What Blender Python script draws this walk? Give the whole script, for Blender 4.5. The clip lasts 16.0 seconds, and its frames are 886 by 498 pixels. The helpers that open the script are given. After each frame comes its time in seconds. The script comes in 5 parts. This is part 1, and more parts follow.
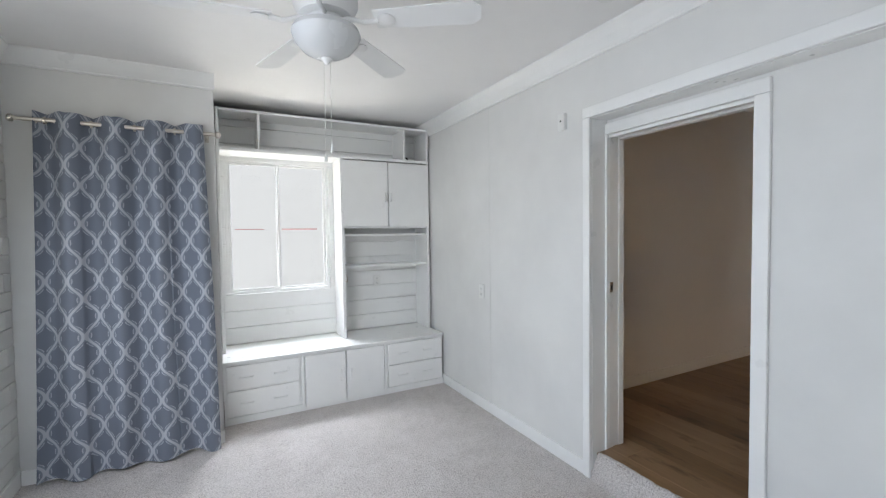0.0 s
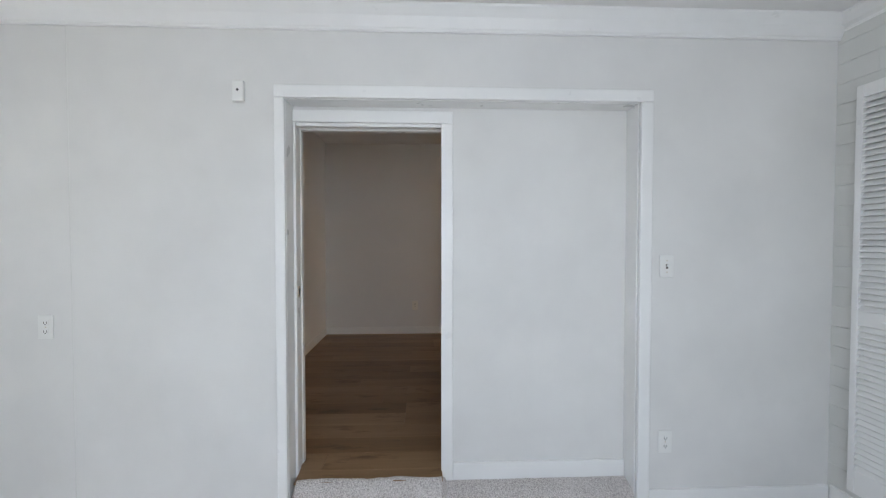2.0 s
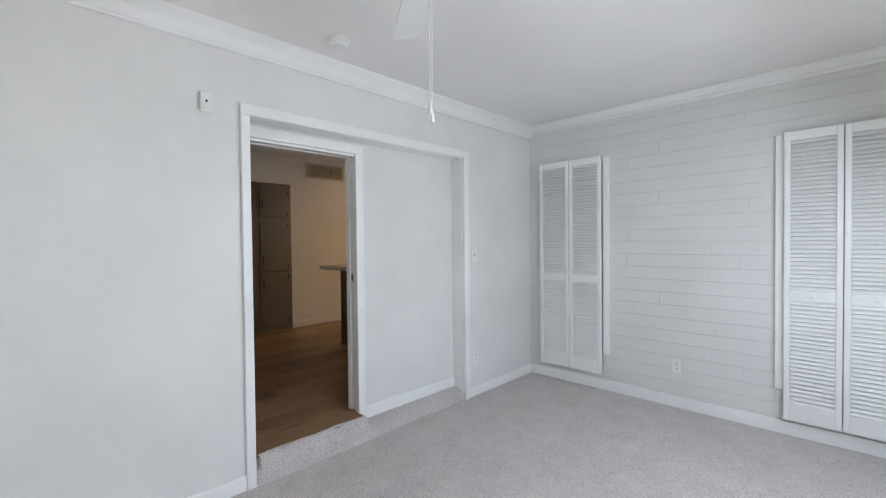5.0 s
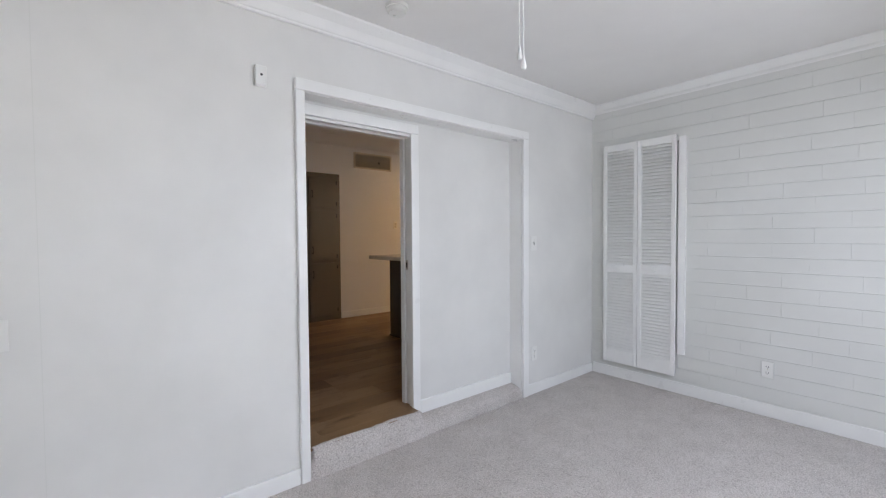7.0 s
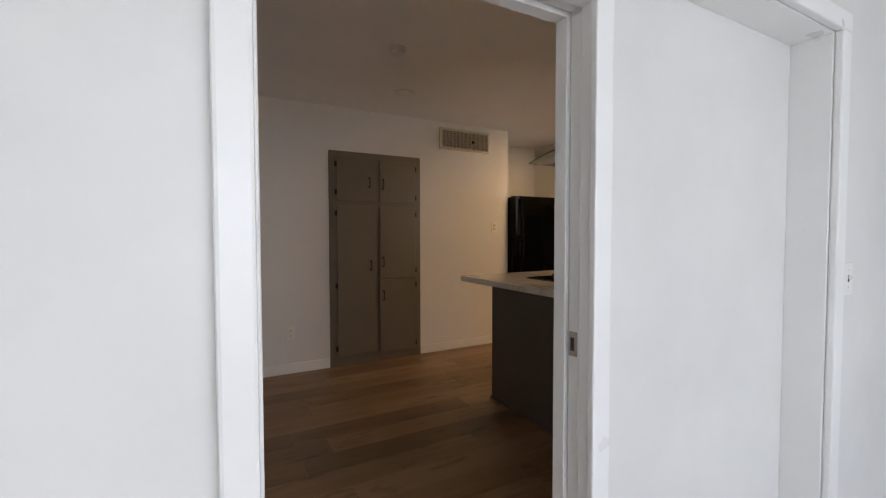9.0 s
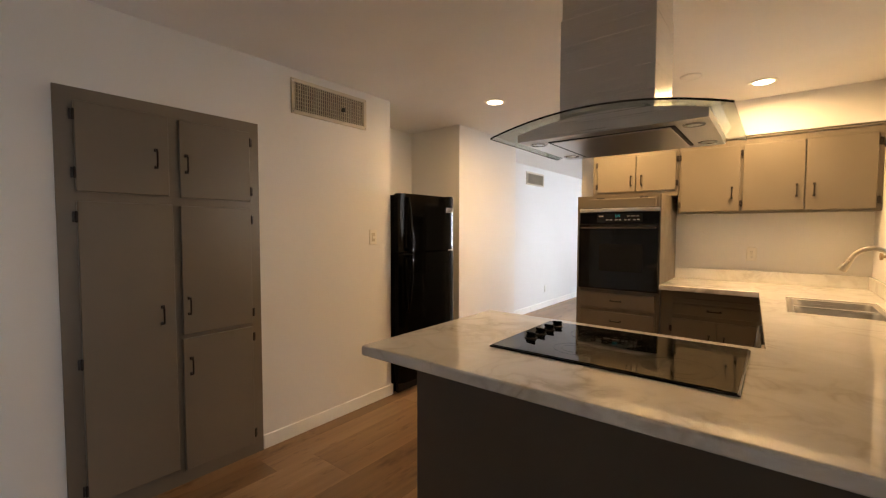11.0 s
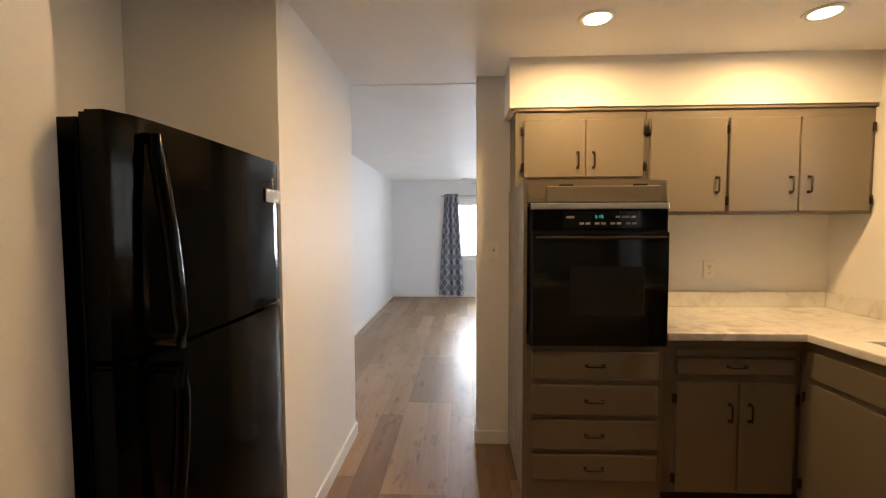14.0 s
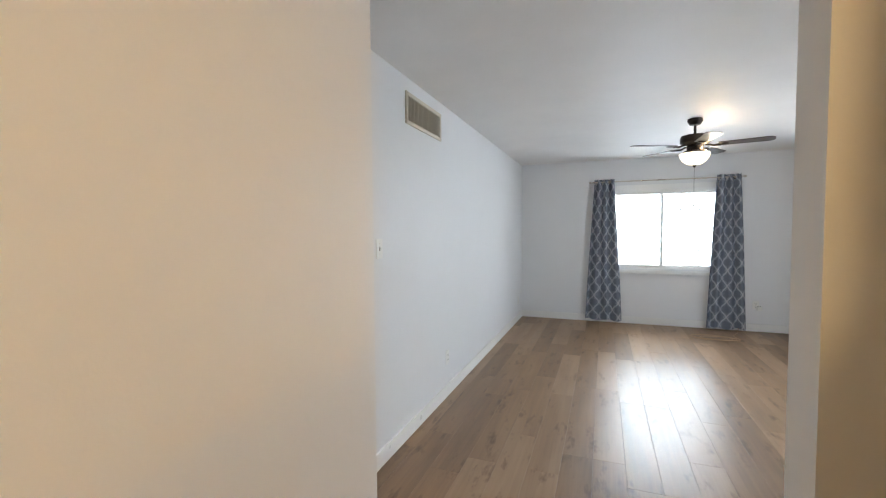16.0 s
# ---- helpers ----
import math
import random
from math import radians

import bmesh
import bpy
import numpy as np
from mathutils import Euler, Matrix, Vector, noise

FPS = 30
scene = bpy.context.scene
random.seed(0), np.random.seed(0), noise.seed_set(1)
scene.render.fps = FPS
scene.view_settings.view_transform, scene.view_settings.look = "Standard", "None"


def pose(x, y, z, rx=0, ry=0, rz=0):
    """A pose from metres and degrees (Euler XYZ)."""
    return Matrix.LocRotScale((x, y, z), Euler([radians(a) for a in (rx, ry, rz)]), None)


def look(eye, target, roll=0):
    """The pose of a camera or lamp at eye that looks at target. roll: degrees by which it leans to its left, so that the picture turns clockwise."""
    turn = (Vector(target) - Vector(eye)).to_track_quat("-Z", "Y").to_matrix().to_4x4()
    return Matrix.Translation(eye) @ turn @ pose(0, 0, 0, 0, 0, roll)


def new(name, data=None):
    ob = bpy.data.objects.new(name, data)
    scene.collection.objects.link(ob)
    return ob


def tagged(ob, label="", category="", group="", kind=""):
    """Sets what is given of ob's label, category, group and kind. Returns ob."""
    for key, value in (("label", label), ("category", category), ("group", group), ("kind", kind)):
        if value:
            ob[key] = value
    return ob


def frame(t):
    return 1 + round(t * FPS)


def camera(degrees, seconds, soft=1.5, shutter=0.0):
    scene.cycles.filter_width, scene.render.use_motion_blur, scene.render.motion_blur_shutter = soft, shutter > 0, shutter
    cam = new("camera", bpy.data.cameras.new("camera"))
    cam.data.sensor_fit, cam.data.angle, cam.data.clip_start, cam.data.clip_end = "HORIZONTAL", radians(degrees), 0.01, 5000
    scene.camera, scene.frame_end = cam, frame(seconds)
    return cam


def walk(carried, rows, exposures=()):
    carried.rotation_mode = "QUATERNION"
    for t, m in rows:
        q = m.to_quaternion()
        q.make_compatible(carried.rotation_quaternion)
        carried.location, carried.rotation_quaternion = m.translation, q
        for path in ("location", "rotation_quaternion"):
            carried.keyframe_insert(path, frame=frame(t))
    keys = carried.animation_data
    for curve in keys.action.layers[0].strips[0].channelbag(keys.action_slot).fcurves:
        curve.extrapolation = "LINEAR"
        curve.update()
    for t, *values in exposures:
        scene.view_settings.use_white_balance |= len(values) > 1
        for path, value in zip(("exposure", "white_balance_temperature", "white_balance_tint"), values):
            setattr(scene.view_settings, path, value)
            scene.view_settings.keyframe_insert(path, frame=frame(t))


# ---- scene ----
cam = camera(92.8, 16.0, 1.2)
PATH = [
    (0, (0.057, 0.046, 1.435), (0.991, 1.813, 1.359), -0.8),
    (0.5, (-0.14, 0.27, 1.437), (1.261, 1.694, 1.351), -0.8),
    (1, (-0.297, 0.568, 1.422), (1.456, 1.527, 1.339), -0.6),
    (1.5, (-0.279, 0.838, 1.415), (1.657, 1.334, 1.329), -0.3),
    (2, (-0.182, 1.093, 1.389), (1.816, 1.006, 1.336), -0.0),
    (2.5, (-0.156, 1.356, 1.406), (1.728, 0.688, 1.354), -0.3),
    (3, (-0.244, 1.657, 1.42), (1.459, 0.61, 1.36), -0.4),
    (3.5, (-0.344, 2.019, 1.426), (1.186, 0.732, 1.374), -0.4),
    (4, (-0.419, 2.376, 1.426), (1.003, 0.971, 1.374), -0.3),
    (4.2, (-0.446, 2.479, 1.422), (0.963, 1.06, 1.373), -0.5),
    (6.3, (-0.494, 2.768, 1.295), (0.905, 1.339, 1.26), -0.6),
    (6.5, (-0.478, 2.768, 1.299), (0.914, 1.332, 1.255), -0.4),
    (7, (-0.253, 2.651, 1.306), (1.28, 1.367, 1.246), -0.4),
    (7.5, (0.127, 2.442, 1.325), (1.738, 1.258, 1.257), -0.2),
    (8, (0.539, 2.195, 1.341), (2.265, 1.186, 1.27), -0.2),
    (8.2, (0.702, 2.11, 1.343), (2.459, 1.157, 1.275), -0.1),
    (10.3, (2.237, 1.455, 1.522), (3.929, 0.395, 1.412), -0.0),
    (10.5, (2.386, 1.402, 1.525), (3.962, 0.174, 1.422), -0.0),
    (11, (2.752, 1.274, 1.548), (3.992, -0.293, 1.453), 0.1),
    (11.5, (3.134, 1.175, 1.582), (4.04, -0.605, 1.489), 0.4),
    (12, (3.498, 1.047, 1.605), (4.033, -0.878, 1.518), 0.2),
    (12.5, (3.85, 0.775, 1.615), (4.112, -1.206, 1.521), 0.3),
    (13, (4.154, 0.446, 1.609), (4.277, -1.548, 1.519), 0.2),
    (13.5, (4.386, 0.049, 1.618), (4.49, -1.946, 1.518), 0.2),
    (14, (4.517, -0.443, 1.615), (4.607, -2.438, 1.511), -0.2),
    (14.5, (4.61, -0.944, 1.63), (4.709, -2.938, 1.521), -0.3),
    (15, (4.648, -1.44, 1.613), (4.815, -3.431, 1.504), -0.6),
    (15.5, (4.659, -1.959, 1.595), (5.118, -3.903, 1.493), -0.3),
    (16, (4.741, -2.419, 1.568), (5.452, -4.286, 1.476), -0.4),
]
EXPOSURES = [
    (0.0, 0.0, 6500, 10), (4.2, 0.0, 6500, 10), (6.3, 0.08, 6650, 14), (8.2, 0.08, 6650, 14), (10.3, 0.78, 6800, 12), (11.5, 0.74, 6750, 11),
    (12.5, 0.6, 6650, 10), (13.5, 0.42, 6650, 10), (14.8, 0.33, 6600, 10), (15.5, 0.2, 6500, 8), (16.0, 0.17, 6350, 6)]
walk(cam, [(t, look(eye, target, roll)) for t, eye, target, roll in PATH], EXPOSURES)


# ---- world, lamps, exposure ----
world = bpy.data.worlds.new("sky")
scene.world = world
world.use_nodes = True
wn = world.node_tree.nodes
sky = wn.new("ShaderNodeTexSky")
sky.sky_type, sky.sun_disc = "NISHITA", False
sky.sun_elevation, sky.sun_rotation = radians(48), radians(200)
wn["Background"].inputs[1].default_value = 0.12
world.node_tree.links.new(sky.outputs[0], wn["Background"].inputs[0])


def sun_lamp(strength, aim):
    d = bpy.data.lights.new("sun", "SUN")
    d.energy, d.angle, d.color = strength, radians(10), (1.0, 0.96, 0.9)
    o = new("sun", d)
    o.matrix_world = look((0, -20, 20), aim)


def area(name, x, y, z, aim, w, h, power, color):
    d = bpy.data.lights.new(name, "AREA")
    d.shape, d.size, d.size_y, d.energy, d.color = "RECTANGLE", w, h, power, color
    o = new(name, d)
    o.matrix_world = look((x, y, z), aim)
    return o


def spot_down(name, x, y, z, power, color, radius=0.06):
    d = bpy.data.lights.new(name, "AREA")
    d.shape, d.size, d.energy, d.color, d.spread = "DISK", radius * 2, power, color, radians(175)
    o = new(name, d)
    o.matrix_world = pose(x, y, z)
    return o


DAY = (0.83, 0.89, 1.0)
WARM = (1.0, 0.63, 0.28)
SKYBLUE = (0.745, 0.84, 1.0)
GROUND = (1.0, 0.965, 0.87)
sun_lamp(1.0, (0, 0, 0))
area("west_sky_light", -1.04, 1.0, 1.65, (5, 1.0, -4.4), 2.5, 1.2, 42, SKYBLUE)
area("west_ground_bounce", -1.03, 1.0, 1.0, (5, 1.0, 3.4), 2.5, 0.6, 7.5, GROUND)
area("north_ground_bounce", 0.54, 4.62, 0.68, (0.54, 2.9, 2.5), 1.1, 0.5, 24, GROUND)
area("north_sky_light", 0.54, 5.0, 2.9, (0.54, 3.6, 0.6), 1.4, 0.7, 135, DAY)
# fill lamp added to brighten the living room; no window known there
area("living_west_fill", 2.20, -6.6, 1.5, (6, -6.6, 1.3), 1.6, 1.2, 22, SKYBLUE)
area("living_south_window_light", 3.93, -9.42, 1.55, (3.93, -3.0, 1.0), 1.4, 1.1, 26, SKYBLUE)
for lx, ly, lp in ((4.60, -1.745, 5.8), (3.885, -2.50, 12.5), (2.86, -2.50, 12.5)):
    spot_down("downlight_lamp", lx, ly, 2.578, lp, WARM)
fan_glow = bpy.data.lights.new("fan_bulb", "POINT")
fan_glow.energy, fan_glow.color, fan_glow.shadow_soft_size = 8, (1.0, 0.72, 0.42), 0.05
new("fan_bulb", fan_glow).location = (3.80, -6.98, 2.30)


# ---- materials ----
def lin(*c):
    return (*c, 1.0)


def material(name):
    m = bpy.data.materials.new(name)
    m.use_nodes = True
    nt = m.node_tree
    return m, nt, nt.nodes["Principled BSDF"]


def ramp(nt, fac, stops):
    r = nt.nodes.new("ShaderNodeValToRGB")
    e = r.color_ramp.elements
    while len(e) < len(stops):
        e.new(0.5)
    for k, (p, c) in enumerate(stops):
        e[k].position, e[k].color = p, (*c, 1.0)
    nt.links.new(fac, r.inputs[0])
    return r.outputs[0]


def tex(nt, scale, detail=4.0, rough=0.55, vec=None, stretch=None):
    n = nt.nodes.new("ShaderNodeTexNoise")
    n.inputs["Scale"].default_value, n.inputs["Detail"].default_value, n.inputs["Roughness"].default_value = scale, detail, rough
    if vec is None:
        g = nt.nodes.new("ShaderNodeNewGeometry")
        vec = g.outputs["Position"]
    if stretch:
        mp = nt.nodes.new("ShaderNodeMapping")
        mp.inputs["Scale"].default_value = stretch
        nt.links.new(vec, mp.inputs[0])
        vec = mp.outputs[0]
    nt.links.new(vec, n.inputs["Vector"])
    return n.outputs[0]


def calc(nt, op, a, b=None, c=None):
    n = nt.nodes.new("ShaderNodeMath")
    n.operation = op
    for k, v in enumerate((a, b, c)):
        if v is None:
            continue
        if isinstance(v, (int, float)):
            n.inputs[k].default_value = v
        else:
            nt.links.new(v, n.inputs[k])
    return n.outputs[0]


def bump(nt, bsdf, height, strength, distance=0.002):
    b = nt.nodes.new("ShaderNodeBump")
    b.inputs["Strength"].default_value, b.inputs["Distance"].default_value = strength, distance
    nt.links.new(height, b.inputs["Height"])
    nt.links.new(b.outputs[0], bsdf.inputs["Normal"])


def paint(name, color, rough=0.55, grain=220, relief=0.15, stain=0.04, distance=0.0015, metal=0.0, spec=0.5):
    m, nt, p = material(name)
    dark = tuple(c * (1 - stain * 2) for c in color)
    lite = tuple(min(1, c * (1 + stain)) for c in color)
    col = ramp(nt, tex(nt, 1.7, 5), ((0.3, dark), (0.7, lite)))
    nt.links.new(col, p.inputs["Base Color"])
    r = ramp(nt, tex(nt, 9, 3), ((0.3, (rough - 0.06,) * 3), (0.7, (rough + 0.06,) * 3)))
    nt.links.new(r, p.inputs["Roughness"])
    p.inputs["Metallic"].default_value = metal
    p.inputs["Specular IOR Level"].default_value = spec
    if relief:
        bump(nt, p, tex(nt, grain, 3), relief, distance)
    return m


def plaster(name, color):
    """Rolled wall paint over a knockdown texture."""
    m, nt, p = material(name)
    col = ramp(nt, tex(nt, 0.9, 5), ((0.3, tuple(c * 0.965 for c in color)), (0.7, color)))
    nt.links.new(col, p.inputs["Base Color"])
    p.inputs["Roughness"].default_value = 0.62
    p.inputs["Specular IOR Level"].default_value = 0.3
    blobs = ramp(nt, tex(nt, 38, 3), ((0.42, (0, 0, 0)), (0.62, (1, 1, 1))))
    fine = tex(nt, 160, 2)
    bump(nt, p, calc(nt, "ADD", blobs, fine), 0.07, 0.002)
    return m


M_wall = plaster("kitchen_wall_paint", (0.80, 0.79, 0.77))
M_living = plaster("living_wall_paint", (0.78, 0.79, 0.80))
M_sun = paint("sunroom_wall_paint", (0.74, 0.735, 0.71), 0.5, 150, 0.06)
M_ceiling = paint("ceiling_paint", (0.84, 0.83, 0.815), 0.55, 28, 0.3, 0.02, 0.004)
M_trim = paint("white_gloss_trim", (0.84, 0.84, 0.82), 0.33, 90, 0.05, 0.03)
M_block = paint("painted_block", (0.70, 0.705, 0.675), 0.5, 130, 0.35, 0.03, 0.002)
M_mortar = paint("painted_mortar", (0.70, 0.70, 0.67), 0.6, 90, 0.4, 0.03, 0.002)
M_cab = paint("taupe_cabinet_paint", (0.182, 0.152, 0.113), 0.34, 140, 0.06, 0.04)
M_cabdark = paint("dark_taupe", (0.110, 0.094, 0.078), 0.45, 140, 0.06, 0.04)
M_toe = paint("toe_kick_shadow_paint", (0.08, 0.065, 0.05), 0.6, 60, 0.1)
M_bronze = paint("oil_rubbed_bronze", (0.035, 0.027, 0.022), 0.38, 300, 0.05, 0.1, 0.0005, 0.75)
M_black = paint("black_gloss_enamel", (0.002, 0.002, 0.002), 0.10, 260, 0.03, 0.1, 0.0006, 0.0, 0.12)
M_blackmat = paint("black_plastic", (0.007, 0.007, 0.007), 0.4, 300, 0.05, 0.04, 0.0015, 0.0, 0.25)
M_glassblack = paint("black_ceramic_glass", (0.004, 0.0035, 0.003), 0.05, 300, 0.0, 0.04, 0.0015, 0.0, 0.35)
M_grey = paint("printed_grey", (0.30, 0.30, 0.30), 0.5, 300, 0.0)
M_ring = paint("burner_ring_print", (0.014, 0.0125, 0.011), 0.2, 300, 0.0, 0.04, 0.0015, 0.0, 0.25)
M_plastic = paint("white_plastic", (0.80, 0.80, 0.77), 0.35, 300, 0.02)
M_cream = paint("cream_plastic", (0.86, 0.83, 0.75), 0.35, 300, 0.02)
M_slot = paint("slot_dark", (0.03, 0.03, 0.03), 0.6, 300, 0.0)
M_ventslat = paint("vent_enamel", (0.62, 0.56, 0.45), 0.4, 300, 0.05)
M_ventdark = paint("vent_inside", (0.10, 0.085, 0.065), 0.8, 60, 0.1)
M_nickel = paint("brushed_nickel", (0.58, 0.54, 0.48), 0.3, 200, 0.03, 0.05, 0.0005, 1.0)
M_chrome = paint("polished_steel", (0.6, 0.6, 0.6), 0.18, 200, 0.0, 0.03, 0.0005, 1.0)
M_alu = paint("anodised_aluminium", (0.52, 0.50, 0.45), 0.38, 200, 0.05, 0.06, 0.0005, 0.9)
M_fanwhite = paint("white_fan_enamel", (0.80, 0.80, 0.79), 0.35, 200, 0.02)
M_wood_dark = paint("dark_fan_blade", (0.05, 0.035, 0.028), 0.35, 80, 0.08, 0.12)
M_orange = paint("orange_sticker", (0.75, 0.33, 0.05), 0.5, 200, 0.02)
M_cord = paint("tan_cord", (0.42, 0.30, 0.20), 0.6, 200, 0.05)
M_beam = paint("white_patio_beam", (0.80, 0.80, 0.79), 0.6, 30, 0.1)


def carpet():
    m, nt, p = material("loop_carpet")
    pile = tex(nt, 170, 3, 0.7)
    tuft = nt.nodes.new("ShaderNodeTexVoronoi")
    tuft.inputs["Scale"].default_value = 130
    g = nt.nodes.new("ShaderNodeNewGeometry")
    nt.links.new(g.outputs["Position"], tuft.inputs["Vector"])
    mix = calc(nt, "ADD", calc(nt, "MULTIPLY", pile, 0.9), calc(nt, "MULTIPLY", tex(nt, 5, 5, 0.7), 0.2))
    mix = calc(nt, "SUBTRACT", mix, calc(nt, "MULTIPLY", tuft.outputs["Distance"], 0.25))
    col = ramp(nt, mix, ((0.25, (0.40, 0.365, 0.34)), (0.5, (0.72, 0.675, 0.645)), (0.70, (0.86, 0.825, 0.80))))
    nt.links.new(col, p.inputs["Base Color"])
    p.inputs["Roughness"].default_value = 0.95
    p.inputs["Specular IOR Level"].default_value = 0.1
    bump(nt, p, calc(nt, "SUBTRACT", pile, tuft.outputs["Distance"]), 0.9, 0.006)
    return m


def plank_wood():
    m, nt, p = material("vinyl_plank_oak")
    info = nt.nodes.new("ShaderNodeObjectInfo")
    co = nt.nodes.new("ShaderNodeTexCoord")
    off = nt.nodes.new("ShaderNodeVectorMath")
    off.operation = "MULTIPLY_ADD"
    comb = nt.nodes.new("ShaderNodeCombineXYZ")
    for k in range(3):
        nt.links.new(calc(nt, "MULTIPLY", info.outputs["Random"], 37.0 + 11 * k), comb.inputs[k])
    off.inputs[1].default_value = (1, 1, 1)
    nt.links.new(co.outputs["Object"], off.inputs[0])
    nt.links.new(comb.outputs[0], off.inputs[2])
    v = off.outputs[0]
    grain = tex(nt, 1.0, 5, 0.6, v, (42, 1.1, 1))
    broad = tex(nt, 1.0, 3, 0.5, v, (7, 1.0, 1))
    knots = tex(nt, 1.0, 4, 0.6, v, (13, 4.0, 1))
    s = calc(nt, "ADD", calc(nt, "ADD", calc(nt, "MULTIPLY", grain, 0.24), 0.195), calc(nt, "MULTIPLY", broad, 0.36))
    s = calc(nt, "ADD", s, calc(nt, "MULTIPLY", calc(nt, "SUBTRACT", info.outputs["Random"], 0.5), 0.25))
    col = ramp(nt, s, ((0.28, (0.118, 0.065, 0.030)), (0.5, (0.252, 0.150, 0.075)), (0.72, (0.38, 0.25, 0.146))))
    dark = nt.nodes.new("ShaderNodeMix")
    dark.data_type, dark.blend_type = "RGBA", "MULTIPLY"
    k = ramp(nt, knots, ((0.56, (1, 1, 1)), (0.72, (0.46, 0.38, 0.31))))
    dark.inputs[0].default_value = 1.0
    nt.links.new(col, dark.inputs[6])
    nt.links.new(k, dark.inputs[7])
    nt.links.new(dark.outputs[2], p.inputs["Base Color"])
    r = ramp(nt, grain, ((0.3, (0.33,) * 3), (0.7, (0.42,) * 3)))
    nt.links.new(r, p.inputs["Roughness"])
    bump(nt, p, grain, 0.03, 0.0004)
    return m


def marble():
    m, nt, p = material("marbled_laminate")
    warp = tex(nt, 2.2, 5, 0.6)
    n = nt.nodes.new("ShaderNodeTexNoise")
    n.inputs["Scale"].default_value, n.inputs["Detail"].default_value, n.inputs["Distortion"].default_value = 4.2, 9, 1.3
    g = nt.nodes.new("ShaderNodeNewGeometry")
    nt.links.new(g.outputs["Position"], n.inputs["Vector"])
    vein = calc(nt, "ABSOLUTE", calc(nt, "SUBTRACT", n.outputs[0], 0.5))
    vein = calc(nt, "ADD", vein, calc(nt, "MULTIPLY", calc(nt, "SUBTRACT", 0.62, warp), 0.6))
    col = ramp(nt, vein, ((0.0, (0.53, 0.50, 0.46)), (0.05, (0.65, 0.625, 0.59)), (0.13, (0.76, 0.745, 0.715)), (0.3, (0.82, 0.805, 0.785))))
    nt.links.new(col, p.inputs["Base Color"])
    p.inputs["Roughness"].default_value = 0.05
    bump(nt, p, tex(nt, 60, 2), 0.02, 0.0006)
    return m


def steel():
    m, nt, p = material("brushed_stainless")
    g = tex(nt, 1.0, 3, 0.6, None, (1.5, 1.5, 420))
    nt.links.new(ramp(nt, g, ((0.3, (0.64, 0.625, 0.61)), (0.7, (0.69, 0.675, 0.66)))), p.inputs["Base Color"])
    nt.links.new(ramp(nt, g, ((0.3, (0.27,) * 3), (0.7, (0.31,) * 3))), p.inputs["Roughness"])
    p.inputs["Metallic"].default_value = 1.0
    bump(nt, p, g, 0.012, 0.0003)
    return m


def trellis(name, pitch_u, pitch_v):
    """Slate-blue cloth printed with a pale ogee trellis; the cloth's own u and v are in metres."""
    m, nt, p = material(name)
    uv = nt.nodes.new("ShaderNodeUVMap")
    sep = nt.nodes.new("ShaderNodeSeparateXYZ")
    nt.links.new(uv.outputs[0], sep.inputs[0])
    u = calc(nt, "DIVIDE", sep.outputs[0], pitch_u)
    ph = calc(nt, "MULTIPLY", sep.outputs[1], 2 * math.pi / pitch_v)
    s = calc(nt, "MULTIPLY", calc(nt, "SINE", ph), 0.43)
    a = calc(nt, "PINGPONG", calc(nt, "SUBTRACT", u, s), 1.0)
    b = calc(nt, "PINGPONG", calc(nt, "ADD", calc(nt, "ADD", u, 1.0), s), 1.0)
    d = calc(nt, "MINIMUM", a, b)
    scallop = calc(nt, "COSINE", calc(nt, "MULTIPLY", ph, 4.0))
    inner = calc(nt, "ADD", d, calc(nt, "MULTIPLY", scallop, -0.055))
    hook = calc(nt, "MULTIPLY", calc(nt, "LESS_THAN", calc(nt, "ABSOLUTE", calc(nt, "SUBTRACT", inner, 0.24)), 0.035), calc(nt, "GREATER_THAN", scallop, -0.1))
    stripe = ramp(nt, d, ((0.085, (1, 1, 1)), (0.125, (0, 0, 0))))
    line = calc(nt, "MAXIMUM", stripe, calc(nt, "MULTIPLY", hook, 0.75))
    halo = ramp(nt, inner, ((0.23, (1, 1, 1)), (0.26, (0, 0, 0))))
    weave = tex(nt, 900, 2)
    c1 = nt.nodes.new("ShaderNodeMix")
    c1.data_type = "RGBA"
    c1.inputs[6].default_value, c1.inputs[7].default_value = lin(0.15, 0.17, 0.21), lin(0.20, 0.225, 0.27)
    nt.links.new(halo, c1.inputs[0])
    c2 = nt.nodes.new("ShaderNodeMix")
    c2.data_type = "RGBA"
    c2.inputs[7].default_value = lin(0.43, 0.45, 0.49)
    nt.links.new(c1.outputs[2], c2.inputs[6])
    nt.links.new(line, c2.inputs[0])
    nt.links.new(c2.outputs[2], p.inputs["Base Color"])
    p.inputs["Roughness"].default_value = 0.85
    bump(nt, p, weave, 0.3, 0.0008)
    return m


def glow(name, color, strength):
    m, nt, p = material(name)
    p.inputs["Base Color"].default_value = lin(0.02, 0.02, 0.02)
    p.inputs["Specular IOR Level"].default_value = 0.0
    p.inputs["Emission Color"].default_value = lin(*color)
    p.inputs["Emission Strength"].default_value = strength
    return m


def glass(name, color, rough=0.0):
    m, nt, p = material(name)
    p.inputs["Base Color"].default_value = lin(*color)
    p.inputs["Transmission Weight"].default_value = 1.0
    p.inputs["Roughness"].default_value = rough
    p.inputs["IOR"].default_value = 1.45
    return m


